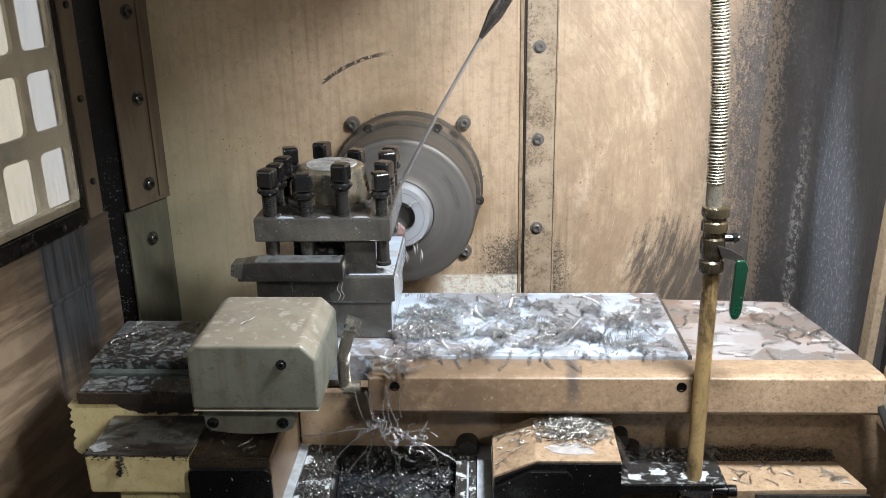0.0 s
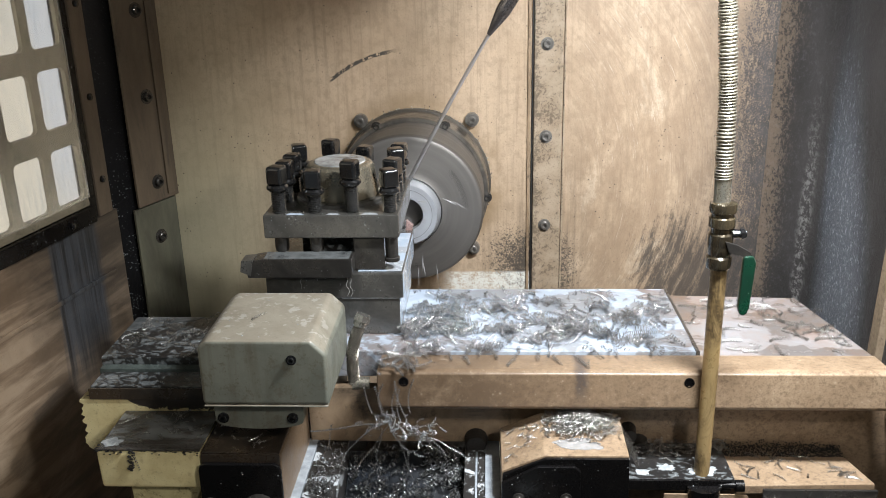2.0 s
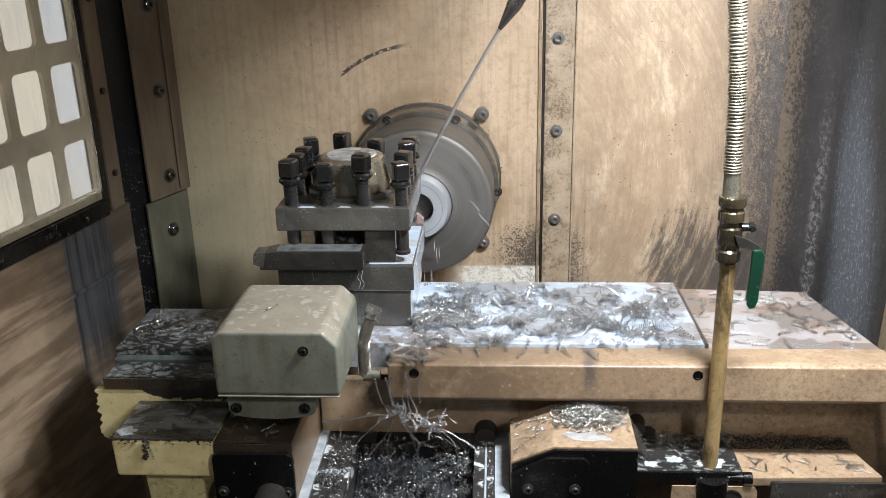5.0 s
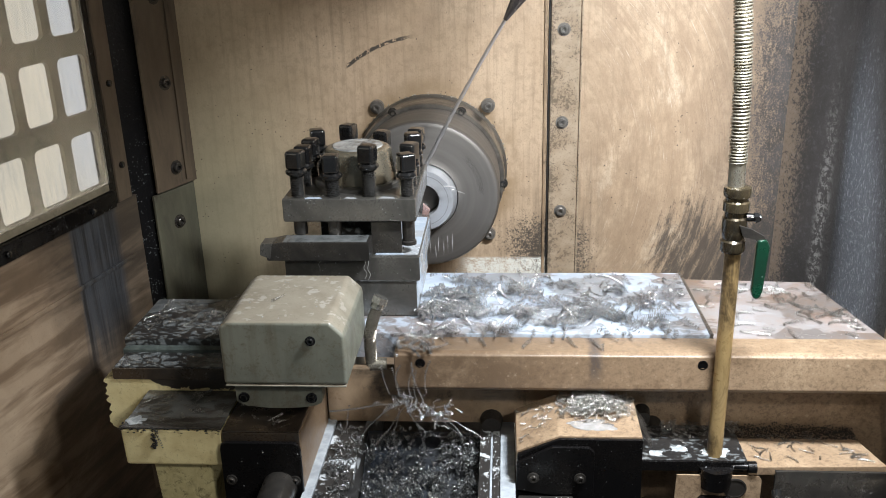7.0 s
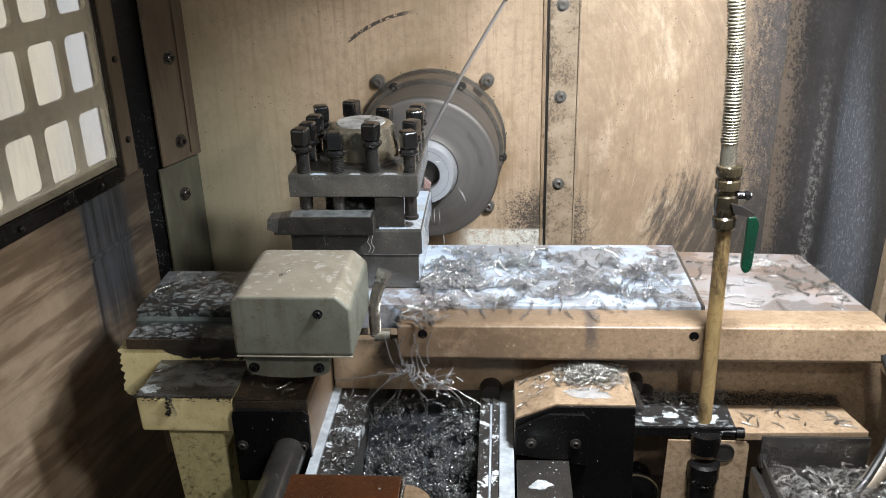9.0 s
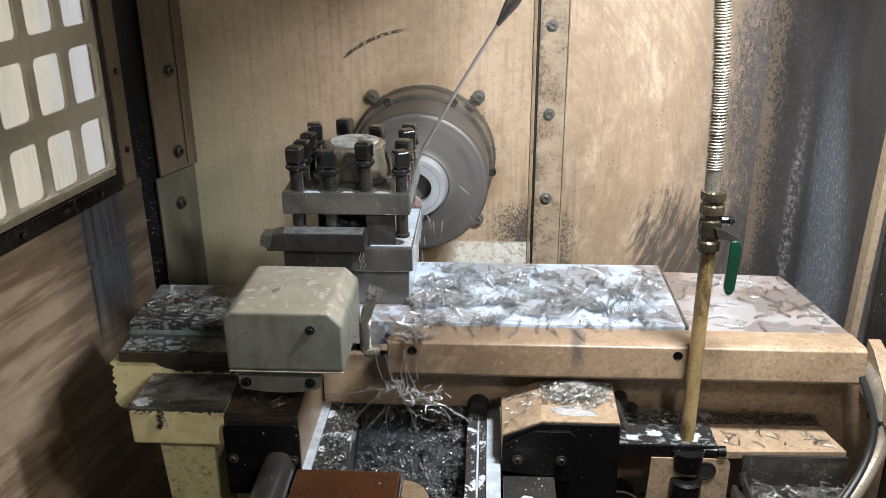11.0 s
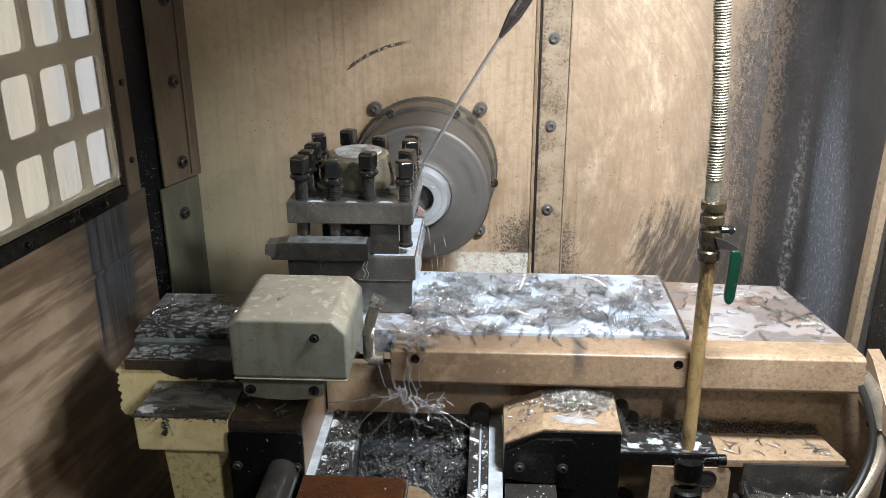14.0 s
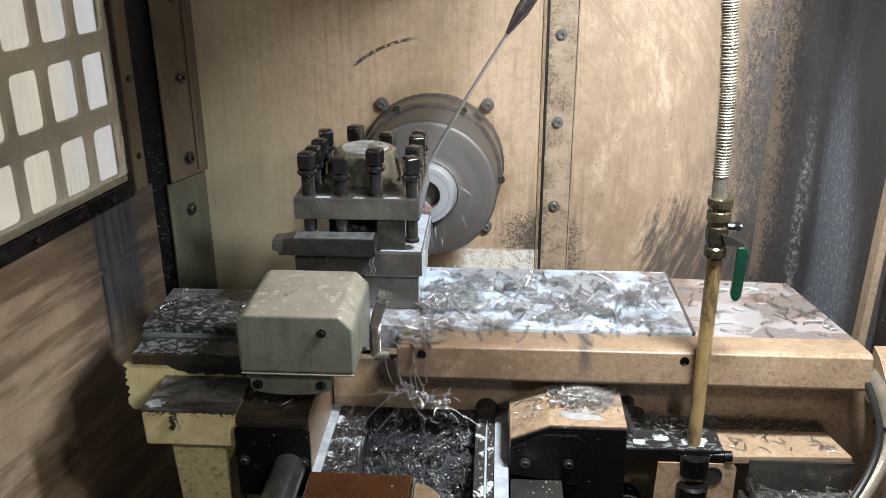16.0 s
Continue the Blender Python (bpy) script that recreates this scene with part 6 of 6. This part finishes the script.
        spots.append(((x, y, max(z, 0.9865 if x < -0.093 else 0)), (rng.gauss(0, 1), rng.gauss(0, 1), rng.gauss(0, 0.8)), ln, rng.uniform(0.0017, 0.0034), max(0.8, ln / 0.0045), 0.3))
    coils("pit_swarf", spots, M_CHIP_LOOSE, "heap of tangled steel chips between the bed ways")
    # chips gathered round the insert at the mouth of the bore
    spots = []
    for k in range(46):
        ln = rng.uniform(0.004, 0.010)
        spots.append(((rng.gauss(-0.047, 0.006), rng.gauss(-0.182, 0.004), rng.gauss(1.160, 0.006)), (rng.gauss(0, 1), rng.gauss(0, 0.6), rng.gauss(0, 1)), ln, rng.uniform(0.0012, 0.0022), ln / 0.0028, 0.3))
    coils("bore_swarf", spots, M_CHIP, "bright chips curling off the boring insert")
    # on the wing and down its side
    spots = []
    for k in range(620):
        x, y = rng.gauss(0.172, 0.022), rng.gauss(-0.508, 0.014)
        if not (0.132 < x < 0.214 and -0.555 < y < -0.484):
            continue
        spots.append(((x, y, 1.0415 + rng.random() * 0.013 * max(0.0, 1 - abs(x - 0.17) / 0.045)), flat_way(rng, 0.5), rng.uniform(0.005, 0.014), rng.uniform(0.0011, 0.0018), 5.5, 0.3))
    for k in range(26):
        x = rng.uniform(0.089, 0.127)
        spots.append(((x, rng.uniform(-0.555, -0.49), 1.0425 - (0.129 - x) * 0.43), flat_way(rng, 0.1), rng.uniform(0.006, 0.014), 0.0012, 7, 0.1))
    for k in range(16):
        u = rng.random()
        spots.append(((0.215 + 0.020 * u, rng.uniform(-0.53, -0.49), 1.040 - 0.045 * u), (0.5, rng.uniform(-0.4, 0.2), -1), rng.uniform(0.012, 0.03), 0.0016, 10, 0.1))
    coils("wing_swarf", spots, M_CHIP_DARK, "clump of curled chips on the saddle wing")
    # on the shelf and the tan table
    spots = []
    for k in range(150):
        x, y = rng.uniform(0.222, 0.345), rng.gauss(-0.466, 0.010)
        y = max(y, -0.51)
        spots.append(((x, min(y, -0.456), 0.9865 + rng.random() * 0.006), flat_way(rng, 0.4), rng.uniform(0.005, 0.014), 0.0013, 7, 0.2))
    for k in range(60):
        x, y = rng.uniform(0.345, 0.475), rng.uniform(-0.525, -0.46)
        if rng.random() < 0.5:
            y = -0.465 - (x - 0.41) * 0.8 + rng.gauss(0, 0.006)
            if not -0.525 < y < -0.46:
                continue
        spots.append(((x, y, 0.982), flat_way(rng, 0.1), rng.uniform(0.006, 0.02), 0.0013, 8, 0.15))
    for k in range(420):
        spots.append(((rng.uniform(0.372, 0.495), rng.uniform(-0.655, -0.545), 0.939 + rng.random() * 0.014), flat_way(rng, 0.6), rng.uniform(0.006, 0.02), 0.0015, 8, 0.2))
    coils("table_swarf", spots, M_CHIP_DARK, "curled chips along the shelf, the table and the tray")
    # on the far end of the slide and its ledge
    spots = []
    for k in range(80):
        x, y = rng.uniform(-0.36, -0.20), rng.gauss(-0.405, 0.03)
        if not -0.46 < y < -0.355:
            continue
        spots.append(((x, y, 1.1005), flat_way(rng, 0.3), rng.uniform(0.006, 0.024), 0.0017, 9, 0.3))
    for k in range(22):
        spots.append(((rng.uniform(-0.36, -0.22), rng.uniform(-0.505, -0.477), 1.086), flat_way(rng, 0.2), rng.uniform(0.006, 0.014), 0.0013, 7, 0.2))
    for k in range(34):
        x, y = rng.uniform(-0.325, -0.15), rng.uniform(-0.58, -0.51)
        spots.append(((x, y, 1.060 if x < -0.2 else 1.058), flat_way(rng, 0.2), rng.uniform(0.006, 0.02), 0.0014, 8, 0.2))
    spots.append(((-0.29, -0.588, 1.046), (0.2, -0.1, -1), 0.026, 0.0018, 9, 0.05))
    spots.append(((-0.160, -0.545, 1.1875), (0.6, 1, 0), 0.020, 0.0016, 9, 0.05))
    coils("ledge_swarf", spots, M_CHIP_DARK, "scattered curled chips on the dark end of the slide")


# ---- coolant ----
def coolant():
    """The jet as a thin uneven rod, and single drops that fly off; each a rigid piece."""
    a, b = Vector((0.0735, -0.35, 1.441)), Vector((-0.043, -0.181, 1.216))
    n = 40
    rng = random.Random(4)
    line = [a.lerp(b, i / n) + Vector((0, 0, 0.004 * math.sin(math.pi * i / n))) for i in range(n + 1)]
    wob = [0.0020 + 0.0004 * rng.random() for i in range(n + 2)]
    step = (b - a).length / n
    jet = alone("coolant_jet", tube(line, lambda d: wob[int(d / step)] * (1 + 0.25 * d / 0.26), 10), M_JET, tuple(a), "thin straight jet of milky coolant", "coolant")
    drops = []
    for k in range(14):
        bm = bmesh.new()
        bmesh.ops.create_icosphere(bm, subdivisions=2, radius=1.0)
        w, h = rng.uniform(0.0007, 0.0013), rng.uniform(0.004, 0.011)
        bmesh.ops.scale(bm, verts=bm.verts, vec=(w, w, h))
        me = bpy.data.meshes.new("coolant_drop")
        bm.to_mesh(me)
        bm.free()
        smooth(me, 80)
        me.materials.append(M_JET)
        drops.append(tagged(new("coolant_drop", me), "streaked drop of coolant flung from the spinning part", "drop", "flying drops"))
    return jet, drops


def flung_chip():
    """One curled chip that the cut throws against the end sheet."""
    bm = bmesh.new()
    line = [Vector((0.0036 * math.cos(a), 0.0036 * math.sin(a), 0.0016 * a - 0.021)) for a in [0.45 * k for k in range(60)]]
    tube(line, 0.0011, 6, bm)
    me = bpy.data.meshes.new("flung_chip")
    bm.to_mesh(me)
    bm.free()
    smooth(me, 80)
    me.materials.append(M_WETCHIP)
    return tagged(new("flung_chip", me), "bright curled steel chip flung from the cut", "chip")


def jet_material():
    m = Mat("coolant_water", 0.06, 0.0, 1.33)
    m.colour((0.74, 0.74, 0.75))
    m.b.inputs["Transmission Weight"].default_value = 0.55
    return m.m


M_JET = jet_material()
M_WETCHIP = plain("milky_wet_chip", (0.72, 0.72, 0.71), 0.2, 0.3)

enclosure()
lamp_housing()
sliding_door()
spindle_flange()
spinning = chuck()
tool_post()
cross_slide()
slide_body()
left_wing()
right_wing()
motor_box()
braided_hose()
bed()
brown_block()
coolant_stand()
pipe_shelf()
tan_parts()
armoured_hose()
cable_loop()
swarf()
smears()
droplets("slide_beads", 44, SLIDE_FLATS, SLIDE_WALLS, "small white beads of coolant on the slide's steel faces")
droplets("way_beads", 45, BED_FLATS, (), "small white beads of coolant on the bed ways")
jet_thing, drop_things = coolant()
chip = flung_chip()


# all that the carriage takes along
RIDES = {"tool_post", "cutting_tool", "boring_bar", "cross_slide", "saddle", "saddle_wing", "motor_cover", "braided_hose", "coolant_valve_stand", "pipe_bracket",
         "coolant_tank_cover", "armoured_hose", "cable_loop", "slide_swarf", "end_plate_swarf", "lip_swarf", "hanging_swarf", "wing_swarf", "bore_swarf", "table_swarf", "ledge_swarf",
         "ledge_sludge", "wing_coolant", "sludge", "slide_beads", "coolant_jet"}


def motions():
    # the spindle turns without pause
    walk(spinning, [(k / FPS, pose(*AXIS, 0, (k * 76) % 360, 0)) for k in range(481)])
    # the carriage feeds towards the spindle, is drawn back after the first pass and feeds again
    feed = [(t / 2, 0.00155 * t / 2) for t in range(19)] + [(9.4, 0.01455), (9.7, 0.0140), (10.1, 0.0060), (10.5, -0.0035), (10.8, -0.0058), (11.1, -0.00515)]
    feed += [(t / 2, -0.0048 + 0.00112 * (t / 2 - 11.5)) for t in range(23, 33)]
    for ob in [o for o in scene.objects if o.parent is None and o.name.split(".")[0] in RIDES]:
        x, y, z = ob.location
        walk(ob, [(t, pose(x, y + s, z)) for t, s in feed])
    # the chip lies in the bore, is thrown out at about one second, strikes the end sheet and falls to the tray
    rest, end = pose(-0.04, -0.10, 1.158, 0, 90, 0), pose(0.535, -0.20, 0.4535, 0, 90, 40)
    walk(chip, [(0, rest), (0.93, rest), (0.967, pose(0.33, -0.10, 1.285, 0, 80, 0)), (1.0, pose(0.530, -0.07, 1.300, 0, 65, 0)), (1.033, pose(0.552, -0.08, 1.285, 0, 30, 0)), (1.17, pose(0.545, -0.12, 1.14, 0, 0, 20)), (1.30, pose(0.535, -0.20, 0.86, 0, 50, 40)), (1.42, end), (16, end)])
    # drops: each falls along its own short arc, over and over
    rng = random.Random(21)
    for i, ob in enumerate(drop_things):
        rows, k = [], 0
        while k <= 480:
            x0, y0, z0 = rng.uniform(-0.045, 0.0), rng.uniform(-0.19, -0.172), rng.uniform(1.12, 1.14)
            vx, vz = rng.uniform(-0.02, 0.10), rng.uniform(-0.5, -0.1)
            if i > 10:
                x0, z0, vx, vz = -0.02, 1.20, rng.uniform(0.2, 0.8), rng.uniform(-0.2, 0.4)
            span = rng.randint(4, 7)
            for j in range(span):
                if k + j > 480:
                    break
                s = j / FPS
                z = z0 + vz * s - 4.9 * s * s
                rows.append(((k + j) / FPS, pose(x0 + vx * s, y0 - 0.1 * s, max(z, 1.02), 0, math.degrees(math.atan2(vx, vz - 9.8 * s)) + 180, 0)))
            k += span
        walk(ob, rows)


motions()
